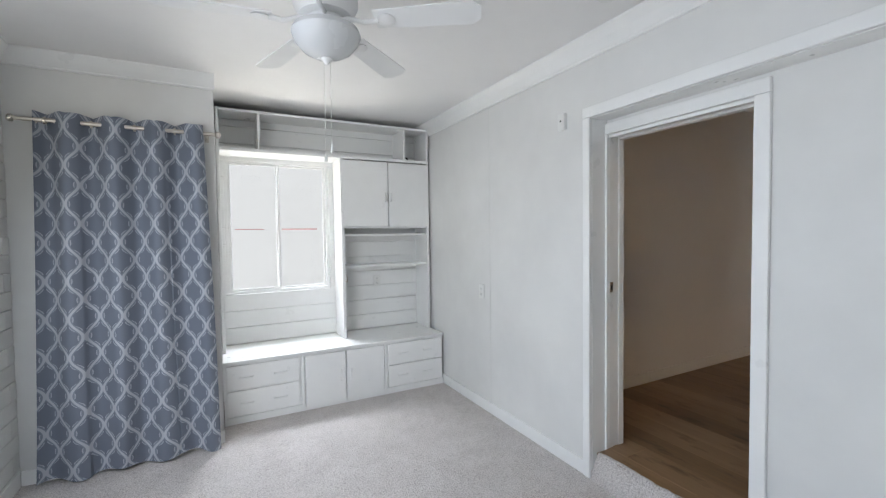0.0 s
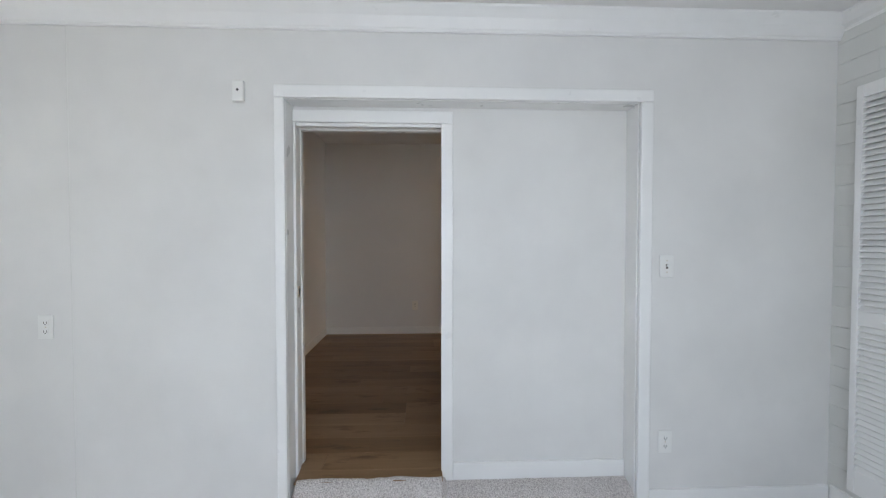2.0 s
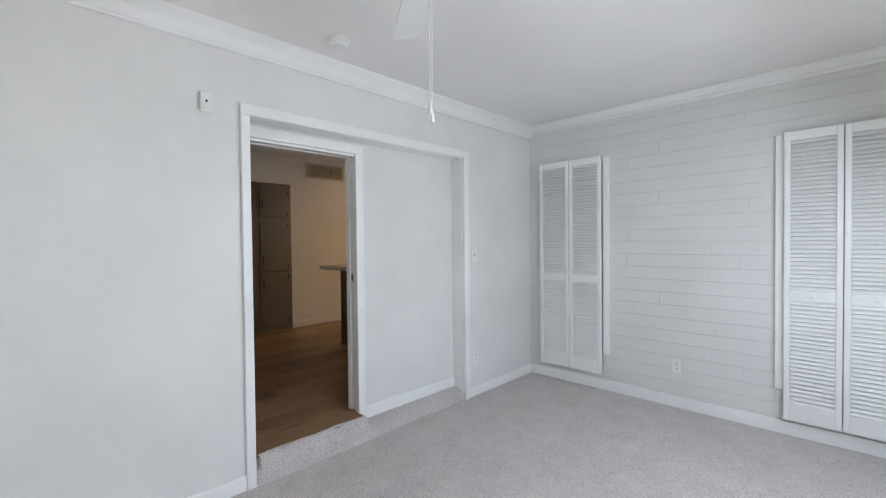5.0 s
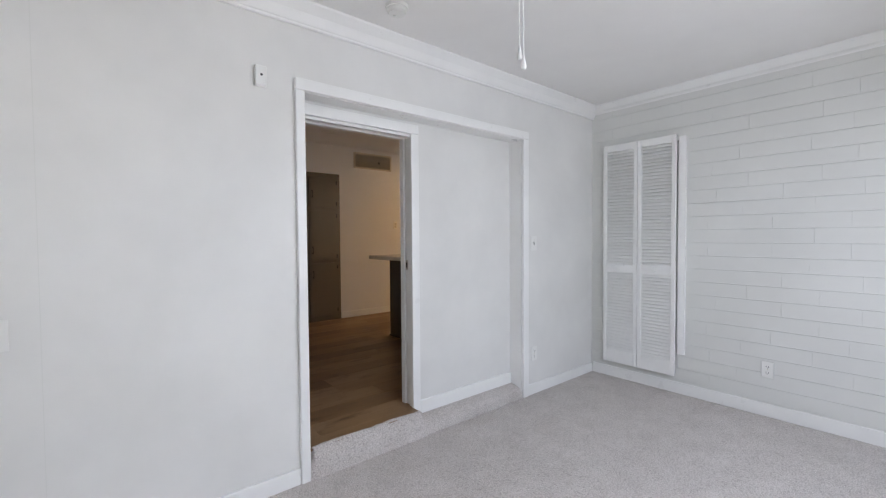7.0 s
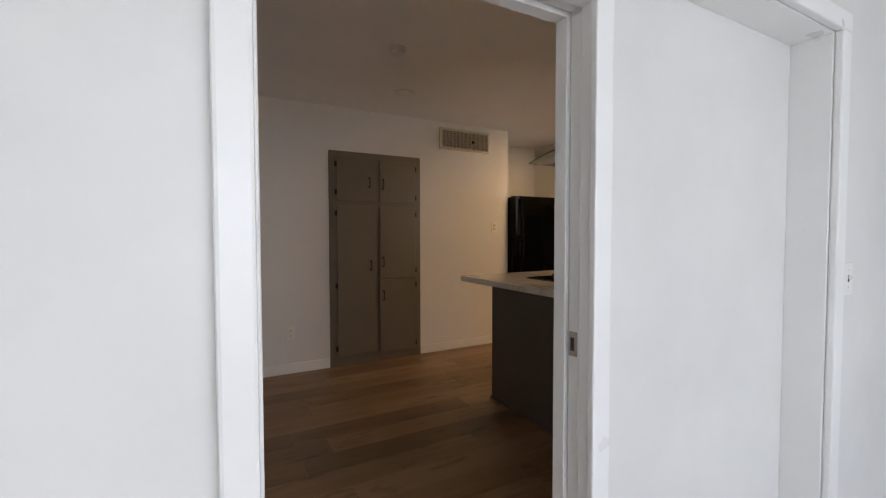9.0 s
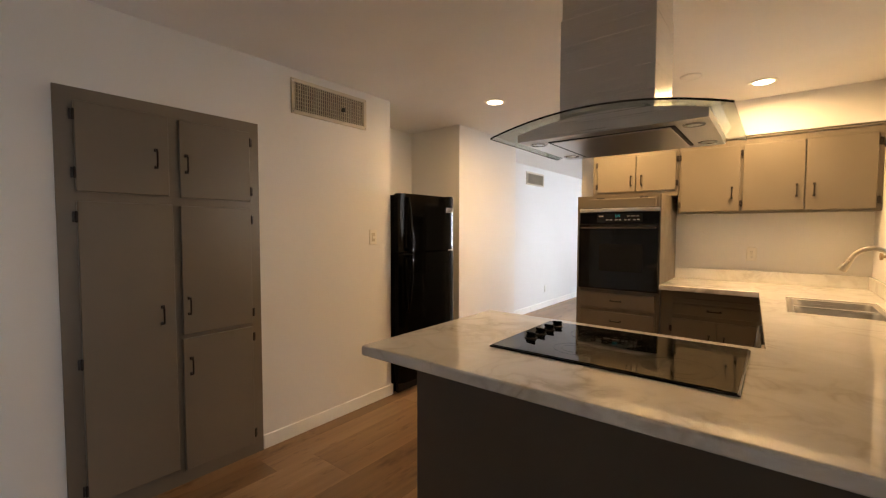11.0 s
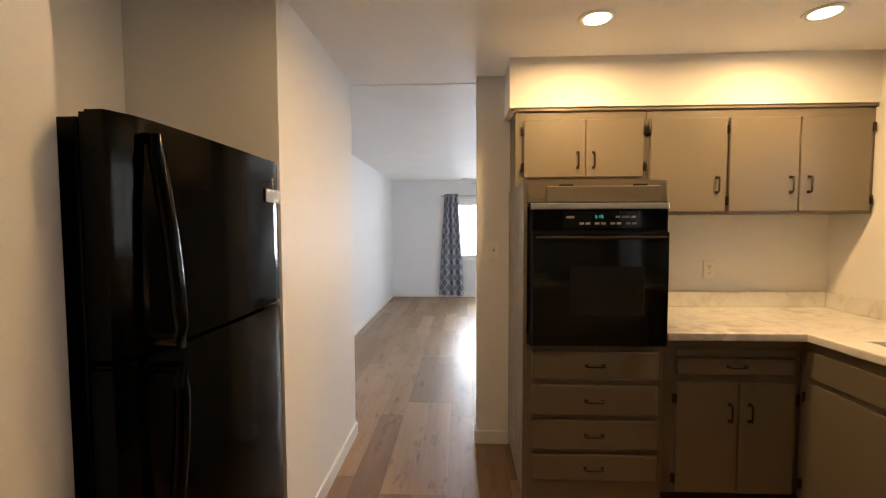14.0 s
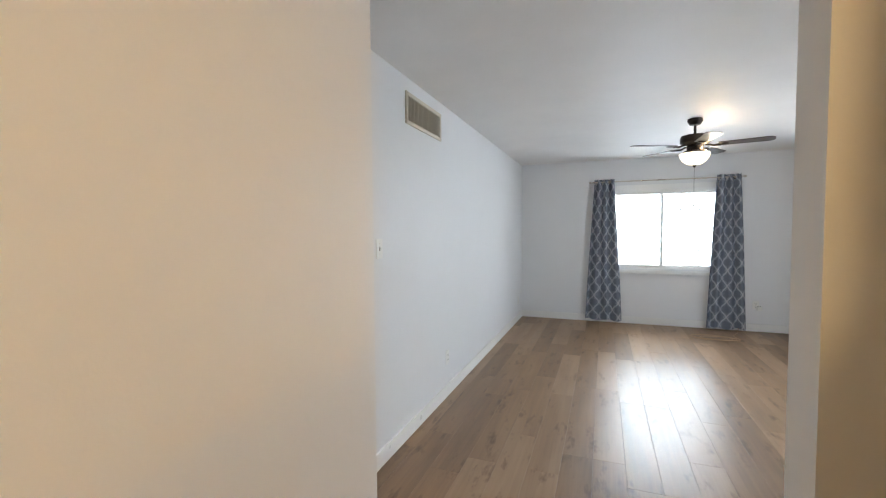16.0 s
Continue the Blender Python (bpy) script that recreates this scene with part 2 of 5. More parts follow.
M_carpet, M_plank, M_marble, M_steel = carpet(), plank_wood(), marble(), steel()
M_cloth = trellis("trellis_curtain_cloth", 0.084, 0.222)
M_cloth_small = trellis("trellis_curtain_cloth_folded", 0.086, 0.215)
M_glass = glass("window_glass", (0.97, 0.98, 0.97))
M_hoodglass = glass("hood_glass", (0.80, 0.90, 0.85))
M_lamp = glow("downlight_lens", (1.0, 0.80, 0.52), 9.0)
M_bulb = glow("lit_bowl_glass", (1.0, 0.86, 0.66), 2.2)
M_clock = glow("clock_digits", (0.10, 0.75, 0.70), 0.45)
M_frost = paint("frosted_white_glass", (0.66, 0.67, 0.67), 0.25, 200, 0.0)
M_day_sun = glow("hazy_daylight", (0.97, 0.98, 1.0), 0.8)
M_day_kitchen = glow("patio_daylight", (1.0, 0.98, 0.94), 3.0)
M_day_living = glow("street_daylight", (0.88, 0.94, 1.0), 24.0)
M_leaf = paint("tree_leaf", (0.06, 0.10, 0.06), 0.6, 60, 0.1, 0.1)
M_rust = paint("red_fence_top", (0.45, 0.26, 0.24), 0.7, 40, 0.1)

# ---- building helpers ----
BASE = {}


def thing(name, at, label="", category="", group="", kind=""):
    o = new(name)
    o.location = at
    o.empty_display_size = 0.1
    BASE[o.name] = Vector(at)
    return tagged(o, label, category, group, kind)


def part(name, bm, mat, parent=None, label="", smooth=False):
    """Links a bmesh, given in world metres, as one mesh object under its parent."""
    base = BASE.get(parent.name, Vector()) if parent else Vector()
    bmesh.ops.recalc_face_normals(bm, faces=bm.faces)
    bm.transform(Matrix.Translation(-base))
    if smooth:
        for f in bm.faces:
            f.smooth = True
        for e in bm.edges:
            e.smooth = len(e.link_faces) == 2 and e.calc_face_angle(0) < radians(38)
    me = bpy.data.meshes.new(name)
    bm.to_mesh(me)
    bm.free()
    me.materials.append(mat)
    o = new(name, me)
    if parent:
        o.parent = parent
        BASE[o.name] = base
    if label:
        o["label"] = label
    return o


def box(x0, x1, y0, y1, z0, z1, bev=0.0, bm=None, seg=2):
    bm = bm or bmesh.new()
    ret = bmesh.ops.create_cube(bm, size=1.0)
    vs = ret["verts"]
    bmesh.ops.scale(bm, vec=(abs(x1 - x0), abs(y1 - y0), abs(z1 - z0)), verts=vs)
    bmesh.ops.translate(bm, vec=((x0 + x1) / 2, (y0 + y1) / 2, (z0 + z1) / 2), verts=vs)
    if bev:
        es = list({e for v in vs for e in v.link_edges})
        bmesh.ops.bevel(bm, geom=es, offset=bev, segments=seg, affect="EDGES", profile=0.5)
    return bm


def lathe(profile, center, axis="z", steps=32, bm=None):
    """A turned solid from (radius, height) pairs."""
    bm = bm or bmesh.new()
    rings = []
    for r, h in profile:
        ring = []
        for k in range(steps):
            a = 2 * math.pi * k / steps
            c, s = max(r, 1e-4) * math.cos(a), max(r, 1e-4) * math.sin(a)
            p = {"z": (c, s, h), "x": (h, c, s), "y": (c, h, s)}[axis]
            ring.append(bm.verts.new(Vector(p) + Vector(center)))
        rings.append(ring)
    for a, b in zip(rings, rings[1:]):
        for k in range(steps):
            bm.faces.new((a[k], a[(k + 1) % steps], b[(k + 1) % steps], b[k]))
    bm.faces.new(rings[0])
    bm.faces.new(rings[-1])
    return bm


def tube(path, radius, steps=10, bm=None):
    """A round bar along a list of places; radius may be a list."""
    bm = bm or bmesh.new()
    pts = [Vector(p) for p in path]
    rings = []
    for k, p in enumerate(pts):
        d = (pts[min(k + 1, len(pts) - 1)] - pts[max(k - 1, 0)]).normalized()
        side = d.cross(Vector((0.13, 0.31, 0.94)))
        if side.length < 0.05:
            side = d.cross(Vector((1, 0, 0)))
        side.normalize()
        up = d.cross(side)
        r = radius[k] if isinstance(radius, (list, tuple)) else radius
        rings.append([bm.verts.new(p + side * r * math.cos(2 * math.pi * j / steps) + up * r * math.sin(2 * math.pi * j / steps)) for j in range(steps)])
    for a, b in zip(rings, rings[1:]):
        for j in range(steps):
            bm.faces.new((a[j], a[(j + 1) % steps], b[(j + 1) % steps], b[j]))
    bm.faces.new(rings[0])
    bm.faces.new(rings[-1])
    return bm


def wall(name, boxes, mat, label=""):
    """A wall out of boxes that butt end to end round its openings."""
    bm = bmesh.new()
    for b in boxes:
        box(*b, bm=bm)
    o = part(name, bm, mat)
    return tagged(o, label, kind="structure")


def slab(rects, holes, z0, z1, bev):
    """A flat slab of joined rectangles with rectangular holes and rounded edges."""
    xs = sorted({v for r in rects + holes for v in r[:2]})
    ys = sorted({v for r in rects + holes for v in r[2:]})
    bm = bmesh.new()
    grid = {}

    def vert(i, j):
        if (i, j) not in grid:
            grid[i, j] = bm.verts.new((xs[i], ys[j], z1))
        return grid[i, j]

    def inside(x, y, rs):
        return any(r[0] < x < r[1] and r[2] < y < r[3] for r in rs)

    for i in range(len(xs) - 1):
        for j in range(len(ys) - 1):
            x, y = (xs[i] + xs[i + 1]) / 2, (ys[j] + ys[j + 1]) / 2
            if inside(x, y, rects) and not inside(x, y, holes):
                bm.faces.new((vert(i, j), vert(i + 1, j), vert(i + 1, j + 1), vert(i, j + 1)))
    ext = bmesh.ops.extrude_face_region(bm, geom=bm.faces[:])
    low = [v for v in ext["geom"] if isinstance(v, bmesh.types.BMVert)]
    bmesh.ops.translate(bm, vec=(0, 0, z0 - z1), verts=low)
    bmesh.ops.recalc_face_normals(bm, faces=bm.faces)
    es = [e for e in bm.edges if len(e.link_faces) == 2 and e.calc_face_angle(0) > 1.0 and not (abs(e.verts[0].co.z - e.verts[1].co.z) > 1e-4)]
    bmesh.ops.bevel(bm, geom=es, offset=bev, segments=3, affect="EDGES", profile=0.5)
    return bm


# ---- the large structure ----
KF, KC, SC = 0.15, 2.59, 2.51
WX, EX, SY, NY = 2.177, 5.27, -3.245, 2.36
LX, LY0, LY1 = 5.98, -9.255, -3.328

# sunroom
tagged(part("floor_sunroom", box(-1.2, 1.93, -1.25, 4.3, -0.1, 0.0), M_carpet), "beige grey loop pile carpet over the whole sunroom floor", kind="structure")
tagged(part("ceiling_sunroom", box(-1.2, 2.17, -1.25, 4.3, SC, SC + 0.1), M_ceiling), "white textured ceiling", kind="structure")
wall("wall_east_sunroom", [
    (1.93, 2.05, 1.782, 4.3, -0.1, SC), (1.93, 2.05, -1.25, 0.0, -0.1, SC), (1.93, 2.05, 0.0, 1.782, 2.075, SC)],
    M_sun, "off-white painted wall with a wide cased recess")
wall("wall_recess", [
    (2.05, WX, -1.25, 0.985, KF - 0.1, KC), (2.05, WX, 1.772, NY + 0.1, KF - 0.1, KC), (2.05, WX, 0.985, 1.772, 1.985, KC)],
    M_sun, "painted filled-in wall inside the recess with a doorway")
wall("wall_west_kitchen", [
    (1.95, WX, -3.4, -2.63, 0, KC), (1.95, WX, -1.40, -1.252, 0, KC), (1.95, WX, -2.63, -1.40, 0, 1.40), (1.95, WX, -2.63, -1.40, 2.25, KC)],
    M_wall, "warm white painted kitchen wall with a sliding window")
wall("wall_west_sunroom", [
    (-1.2, -1.02, 2.6, 4.3, 0, SC), (-1.2, -1.02, -1.25, -0.6, 0, SC), (-1.2, -1.02, -0.6, 2.6, 0, 0.65), (-1.2, -1.02, -0.6, 2.6, 2.25, SC)],
    M_mortar, "white painted block wall")
wall("wall_south_sunroom", [(-1.02, 1.93, -1.25, -1.0425, 0, SC)], M_mortar, "white painted block wall backing")
wall("wall_north_sunroom", [
    (-1.02, 0.10, 4.14, 4.3, 0, SC), (0.99, 1.93, 4.14, 4.3, 0, SC), (0.10, 0.99, 4.14, 4.3, 0, 0.92), (0.10, 0.99, 4.14, 4.3, 2.10, SC)],
    M_trim, "white painted board wall round a window")
wall("wall_chase", [(-1.02, 0.045, 3.325, 4.14, 0, SC)], M_sun, "off-white boxed-out wall behind the curtain")

# kitchen and living room
tagged(part("subfloor", box(2.05, 6.2, -9.5, 2.6, 0.0, KF - 0.008), M_cabdark), "dark underlay under the planks", kind="structure")
tagged(part("ceiling_kitchen", box(2.05, 6.2, -3.37, 2.6, KC, KC + 0.1), M_ceiling), "white painted kitchen ceiling", kind="structure")
tagged(part("ceiling_living", box(1.9, 6.2, -9.5, -3.37, KC - 0.004, KC + 0.1), M_ceiling), "white painted living room ceiling", kind="structure")
wall("wall_east_kitchen", [(EX, EX + 0.12, -1.205, NY + 0.1, 0, KC)], M_wall, "white painted kitchen wall with a built-in pantry")
wall("wall_niche", [(EX + 0.12, 6.1, -1.205, -1.085, 0, KC), (5.92, 6.1, -2.17, -1.205, 0, KC)], M_wall, "white painted refrigerator niche")
wall("wall_hall", [(EX, 6.1, LY1, -2.17, 0, KC)], M_wall, "white painted wall beside the passage")
wall("wall_south_kitchen", [(1.9, 4.42, -3.365, SY, 0, KC)], M_wall, "white painted wall between kitchen and living room")
wall("wall_north_kitchen", [(WX, EX, NY, NY + 0.1, 0, KC)], M_wall, "white painted end wall of the kitchen")
wall("wall_east_living", [(LX, 6.1, -9.4, LY1, 0, KC)], M_living, "white painted living room wall")
# the opening is an unseen addition that goes with the west fill lamp
wall("wall_west_living", [(1.9, 2.1, -9.4, -7.5, 0, KC), (1.9, 2.1, -5.7, -3.365, 0, KC), (1.9, 2.1, -7.5, -5.7, 0, 0.9), (1.9, 2.1, -7.5, -5.7, 2.1, KC)], M_living, "white painted living room wall")
wall("wall_south_living", [
    (1.9, 3.20, -9.4, LY0, 0, KC), (4.66, LX, -9.4, LY0, 0, KC), (3.20, 4.66, -9.4, LY0, 0, 0.97), (3.20, 4.66, -9.4, LY0, 2.12, KC)],
    M_living, "white painted living room wall with a window")
tagged(part("ground", box(-60, 60, -60, 60, -0.3, -0.12), M_mortar), "pale concrete ground outside", kind="structure")
wall("soffit", [(WX, 4.24, -2.945, SY, 2.305, KC)], M_wall, "white boxed soffit above the wall cabinets")


def run(name, boxes, mat, label, bev=0.004):
    bm = bmesh.new()
    for b in boxes:
        box(*b, bev=bev, bm=bm)
    return tagged(part(name, bm, mat), label, kind="structure")


# baseboards
run("baseboard_sunroom_east", [(1.912, 1.93, 1.824, 3.60, 0.0, 0.085)], M_trim, "white painted baseboard")
run("baseboard_sunroom_east", [(1.912, 1.93, -1.03, -0.062, 0.0, 0.085)], M_trim, "white painted baseboard")
run("baseboard_sunroom_south", [(-1.02, 1.91, -1.052, -1.028, 0.0, 0.095)], M_trim, "white painted baseboard")
run("baseboard_sunroom_west", [(-1.02, -1.0, 2.0, 3.30, 0.0, 0.09)], M_trim, "white painted baseboard")
run("baseboard_sunroom_chase", [(-1.0, 0.05, 3.305, 3.325, 0.0, 0.085)], M_trim, "white painted baseboard")
run("baseboard_recess", [(2.032, 2.05, 0.011, 0.944, 0.085, 0.185)], M_trim, "white painted baseboard")
run("baseboard_pantry_wall", [(EX - 0.014, EX, 0.872, NY, KF, KF + 0.09)], M_trim, "white painted baseboard")
run("baseboard_niche_wall", [(EX - 0.014, EX, -1.205, -0.072, KF, KF + 0.09)], M_trim, "white painted baseboard")
run("baseboard_niche_end", [(EX - 0.014, EX + 0.1, -1.219, -1.207, KF, KF + 0.09)], M_trim, "white painted baseboard")
run("baseboard_hall", [(EX - 0.014, EX, LY1 - 0.012, -2.18, KF, KF + 0.09)], M_trim, "white painted baseboard")
run("baseboard_north", [(WX, EX - 0.02, NY - 0.014, NY, KF, KF + 0.09)], M_trim, "white painted baseboard")
run("baseboard_pillar", [(4.215, 4.434, SY, SY + 0.014, KF, KF + 0.09), (4.42, 4.434, -3.365, SY, KF, KF + 0.09)], M_trim, "white painted baseboard")
run("baseboard_living_east", [(LX - 0.014, LX, LY0, LY1, KF, KF + 0.103)], M_trim, "white painted baseboard")
run("baseboard_living_south", [(2.1, LX - 0.014, LY0, LY0 + 0.014, KF, KF + 0.103)], M_trim, "white painted baseboard")
run("baseboard_living_north", [(EX, LX - 0.014, LY1 - 0.014, LY1 - 0.002, KF, KF + 0.103)], M_trim, "white painted baseboard")


def crown(name, p0, p1, inward, z, size=0.10):
    """Cove moulding between two places along a wall; inward points into the room."""
    prof = ((0.0, -size), (0.013, -size), (0.016, -size + 0.004), (0.017, -size + 0.012), (0.022, -size + 0.016), (0.045, -0.05), (0.078, -0.010), (0.080, 0.0), (0.0, 0.0))
    bm = bmesh.new()
    ends = []
    for px, py in (p0, p1):
        ends.append([bm.verts.new((px + inward[0] * d, py + inward[1] * d, z + h)) for d, h in prof])
    n = len(prof)
    for k in range(n):
        bm.faces.new((ends[0][k], ends[0][(k + 1) % n], ends[1][(k + 1) % n], ends[1][k]))
    bm.faces.new(ends[0])
    bm.faces.new(ends[1])
    return tagged(part(name, bm, M_trim), "white cove crown moulding", kind="structure")


crown("trim_crown_east", (1.929, -1.05), (1.929, 4.13), (-1, 0), SC - 0.001, 0.11)
crown("trim_crown_south", (-1.02, -1.052), (1.92, -1.052), (0, 1), SC - 0.001, 0.075)
crown("trim_crown_chase", (-1.02, 3.323), (0.055, 3.323), (0, -1), SC - 0.001, 0.09)
crown("trim_crown_west", (-1.018, 2.0), (-1.018, 3.32), (1, 0), SC - 0.001, 0.10)

run("trim_panel_seam", [(1.9285, 1.931, 2.7985, 2.8015, 0.086, 2.40)], M_mortar, "thin upright seam between wall panels", 0.0)

# casing round the recess and the doorway in it
run("trim_recess_casing", [(1.905, 1.93, 1.772, 1.822, 0.0, 2.07), (1.905, 1.93, -0.06, 0.004, 0.0, 2.07), (1.904, 1.93, -0.06, 1.822, 2.07, 2.132)], M_trim, "white painted casing boards round the recess", 0.006)
run("trim_recess_lining", [(1.931, 2.05, 1.772, 1.7815, 0.0, 2.068), (1.931, 2.05, 0.0005, 0.010, 0.0, 2.068), (1.931, 2.05, 0.0005, 1.7815, 2.068, 2.0745)], M_trim, "white painted lining boards of the recess", 0.002)
run("trim_door_casing", [(2.03, 2.05, 1.756, 1.7705, 0.09, 1.985), (2.03, 2.05, 0.945, 1.006, 0.09, 1.985), (2.028, 2.05, 0.945, 1.7705, 1.985, 2.047)], M_trim, "white painted door casing", 0.004)
run("trim_door_jamb", [(2.05, 2.085, 1.757, 1.7715, KF, 1.985), (2.135, WX, 1.757, 1.7715, KF, 1.985), (2.085, 2.135, 1.763, 1.7715, KF, 1.985), (2.05, 2.085, 0.985, 1.0, KF, 1.985), (2.135, WX, 0.985, 1.0, KF, 1.985), (2.05, 2.085, 1.0, 1.757, 1.968, 1.985), (2.135, WX, 1.0, 1.757, 1.968, 1.985)], M_trim, "white split jamb of a pocket door", 0.002)


def pocket_door(y0, y1, label):
    d = thing("pocket_door", (2.11, (y0 + y1) / 2, KF), label, "door")
    part("door_leaf", box(2.092, 2.128, y0, y1, KF + 0.01, 1.97, 0.003), M_trim, d)
    return d


pd = pocket_door(0.55, 0.992, "white sliding pocket door pushed back into the wall")
lt = part("latch", box(2.097, 2.123, 0.990, 0.996, 1.08, 1.145, 0.002), M_nickel, pd, "worn steel edge latch")
part("latch_slot", box(2.104, 2.116, 0.995, 0.9975, 1.095, 1.13, 0.0), M_slot, lt)
stk = thing("strike_plate", (2.07, 1.757, 1.1), "small steel strike plate on the door jamb", "door latch")
part("plate", box(2.056, 2.082, 1.754, 1.7575, 1.075, 1.135, 0.001), M_nickel, stk)
part("hole", box(2.063, 2.075, 1.7525, 1.755, 1.09, 1.12), M_slot, stk)


def carpet_step():
    """The carpet rolled up over a low step in the recess, with an uneven cut edge."""
    bm = bmesh.new()
    rows = []
    ny = 60
    for k in range(ny + 1):
        y = 0.011 + (1.771 - 0.011) * k / ny
        w = noise.noise(Vector((y * 5, 3.1, 0))) * 0.012
        if 1.0 < y < 1.75:
            e = 1.972 + 0.016 * noise.noise(Vector((y * 7, 0.4, 2))) + 0.008 * noise.noise(Vector((y * 31, 1.4, 5)))
            prof = [(1.905 + w * 0.5, 0.0), (1.906 + w * 0.5, 0.06), (1.916 + w * 0.4, 0.105), (1.932, 0.138), (e - 0.022, 0.153), (e - 0.012, 0.158), (e - 0.004, 0.1575), (e, 0.155), (e + 0.003, 0.1505)]
        else:
            prof = [(1.915 + w * 0.3, 0.0), (1.919 + w * 0.3, 0.045), (1.945 + w * 0.4, 0.074), (1.99, 0.088), (2.015, 0.094), (2.035, 0.097), (2.055, 0.098), (2.055, 0.09), (2.055, 0.08)]
        rows.append([bm.verts.new((x, y, z)) for x, z in prof])
    for a, b in zip(rows, rows[1:]):
        for j in range(len(a) - 1):
            bm.faces.new((a[j], a[j + 1], b[j + 1], b[j]))
    return tagged(part("carpet_step", bm, M_carpet, smooth=True), "carpet-covered low step inside the doorway recess", kind="structure")


carpet_step()

# ---- backdrops outside the windows ----
tagged(part("backdrop_north", box(-3, 4, 7.0, 7.05, -0.1, 5), M_day_sun), "hazy white daylight outside the window", kind="structure")
tagged(part("backdrop_patio", box(-2.8, -2.75, -30, -1.3, -0.1, 5), M_day_kitchen), "glaring white daylight outside the patio", kind="structure")
tagged(part("backdrop_street", box(-4, 12, -24, -23.9, -0.1, 9), M_day_living), "glaring white daylight over the street", kind="structure")


# ---- windows ----
def slider_window(name, axis, pos, a0, a1, z0, z1, split, mat, label, depth=0.05, bar=0.03):
    """A two-light sliding window in a wall across axis at pos, from a0 to a1 along the wall."""
    w = thing(name, (pos, (a0 + a1) / 2, z0) if axis == "x" else ((a0 + a1) / 2, pos, z0), label, "window", kind="structure")

    def b(u0, u1, v0, v1, d0, d1, bev=0.003):
        return box(pos + d0, pos + d1, u0, u1, v0, v1, bev) if axis == "x" else box(u0, u1, pos + d0, pos + d1, v0, v1, bev)

    h = depth / 2
    for u0, u1, v0, v1 in ((a0, a1, z0, z0 + bar), (a0, a1, z1 - bar, z1), (a0, a0 + bar, z0 + bar, z1 - bar), (a1 - bar, a1, z0 + bar, z1 - bar)):
        part("window_frame", b(u0, u1, v0, v1, -h, h), mat, w)
    for s0, s1, d in ((a0 + bar, split + bar * 0.6, -h * 0.5), (split - bar * 0.6, a1 - bar, h * 0.4)):
        sash = part("sash", b(s0, s0 + bar * 0.8, z0 + bar, z1 - bar, d - 0.009, d + 0.009), mat, w)
        for u0, u1, v0, v1 in ((s1 - bar * 0.8, s1, z0 + bar, z1 - bar), (s0 + bar * 0.8, s1 - bar * 0.8, z0 + bar, z0 + bar * 1.7), (s0 + bar * 0.8, s1 - bar * 0.8, z1 - bar * 1.7, z1 - bar)):
            part("sash_bar", b(u0, u1, v0, v1, d - 0.009, d + 0.009), mat, sash)
        pane = part("pane", b(s0 + bar * 0.8, s1 - bar * 0.8, z0 + bar * 1.7, z1 - bar * 1.7, d - 0.002, d + 0.002, 0), M_glass, sash)
        pane.visible_shadow = False
    return w


kw = slider_window("window_1", "x", 2.145, -2.63, -1.40, 1.40, 2.25, -2.01, M_alu, "aluminium sliding window over the kitchen sink", 0.04, 0.024)
part("catch", box(2.165, 2.185, -2.04, -2.0, 1.80, 1.85, 0.004), M_alu, kw, "small grey window catch")
slider_window("window_2", "y", 4.19, 0.10, 0.99, 0.92, 2.10, 0.535, M_trim, "white sliding window behind the built-in shelves", 0.06, 0.026)
lw = slider_window("window_3", "y", -9.30, 3.20, 4.66, 0.97, 2.12, 3.955, M_trim, "white sliding window of the living room", 0.06, 0.035)
for z in (1.25, 1.55, 1.83):
    part("muntin", box(3.26, 3.93, -9.296, -9.284, z - 0.009, z + 0.009, 0.001), M_alu, lw)
for x in (3.48, 3.71):
    part("muntin", box(x - 0.006, x + 0.006, -9.297, -9.289, 1.02, 2.07, 0.001), M_trim, lw)
run("trim_living_sill", [(3.12, 4.74, LY0, LY0 + 0.03, 0.90, 0.955), (3.12, 4.74, LY0, LY0 + 0.012, 2.12, 2.20)], M_trim, "white painted window sill and head trim")
run("trim_kitchen_window", [(WX, WX + 0.005, -2.70, -2.63, 1.34, 2.30), (WX, WX + 0.005, -1.40, -1.35, 1.34, 2.30), (WX, WX + 0.005, -2.63, -1.40, 1.34, 1.40), (WX, WX + 0.005, -2.63, -1.40, 2.25, 2.30)], M_wall, "wall-coloured flat trim round the kitchen window", 0.001)

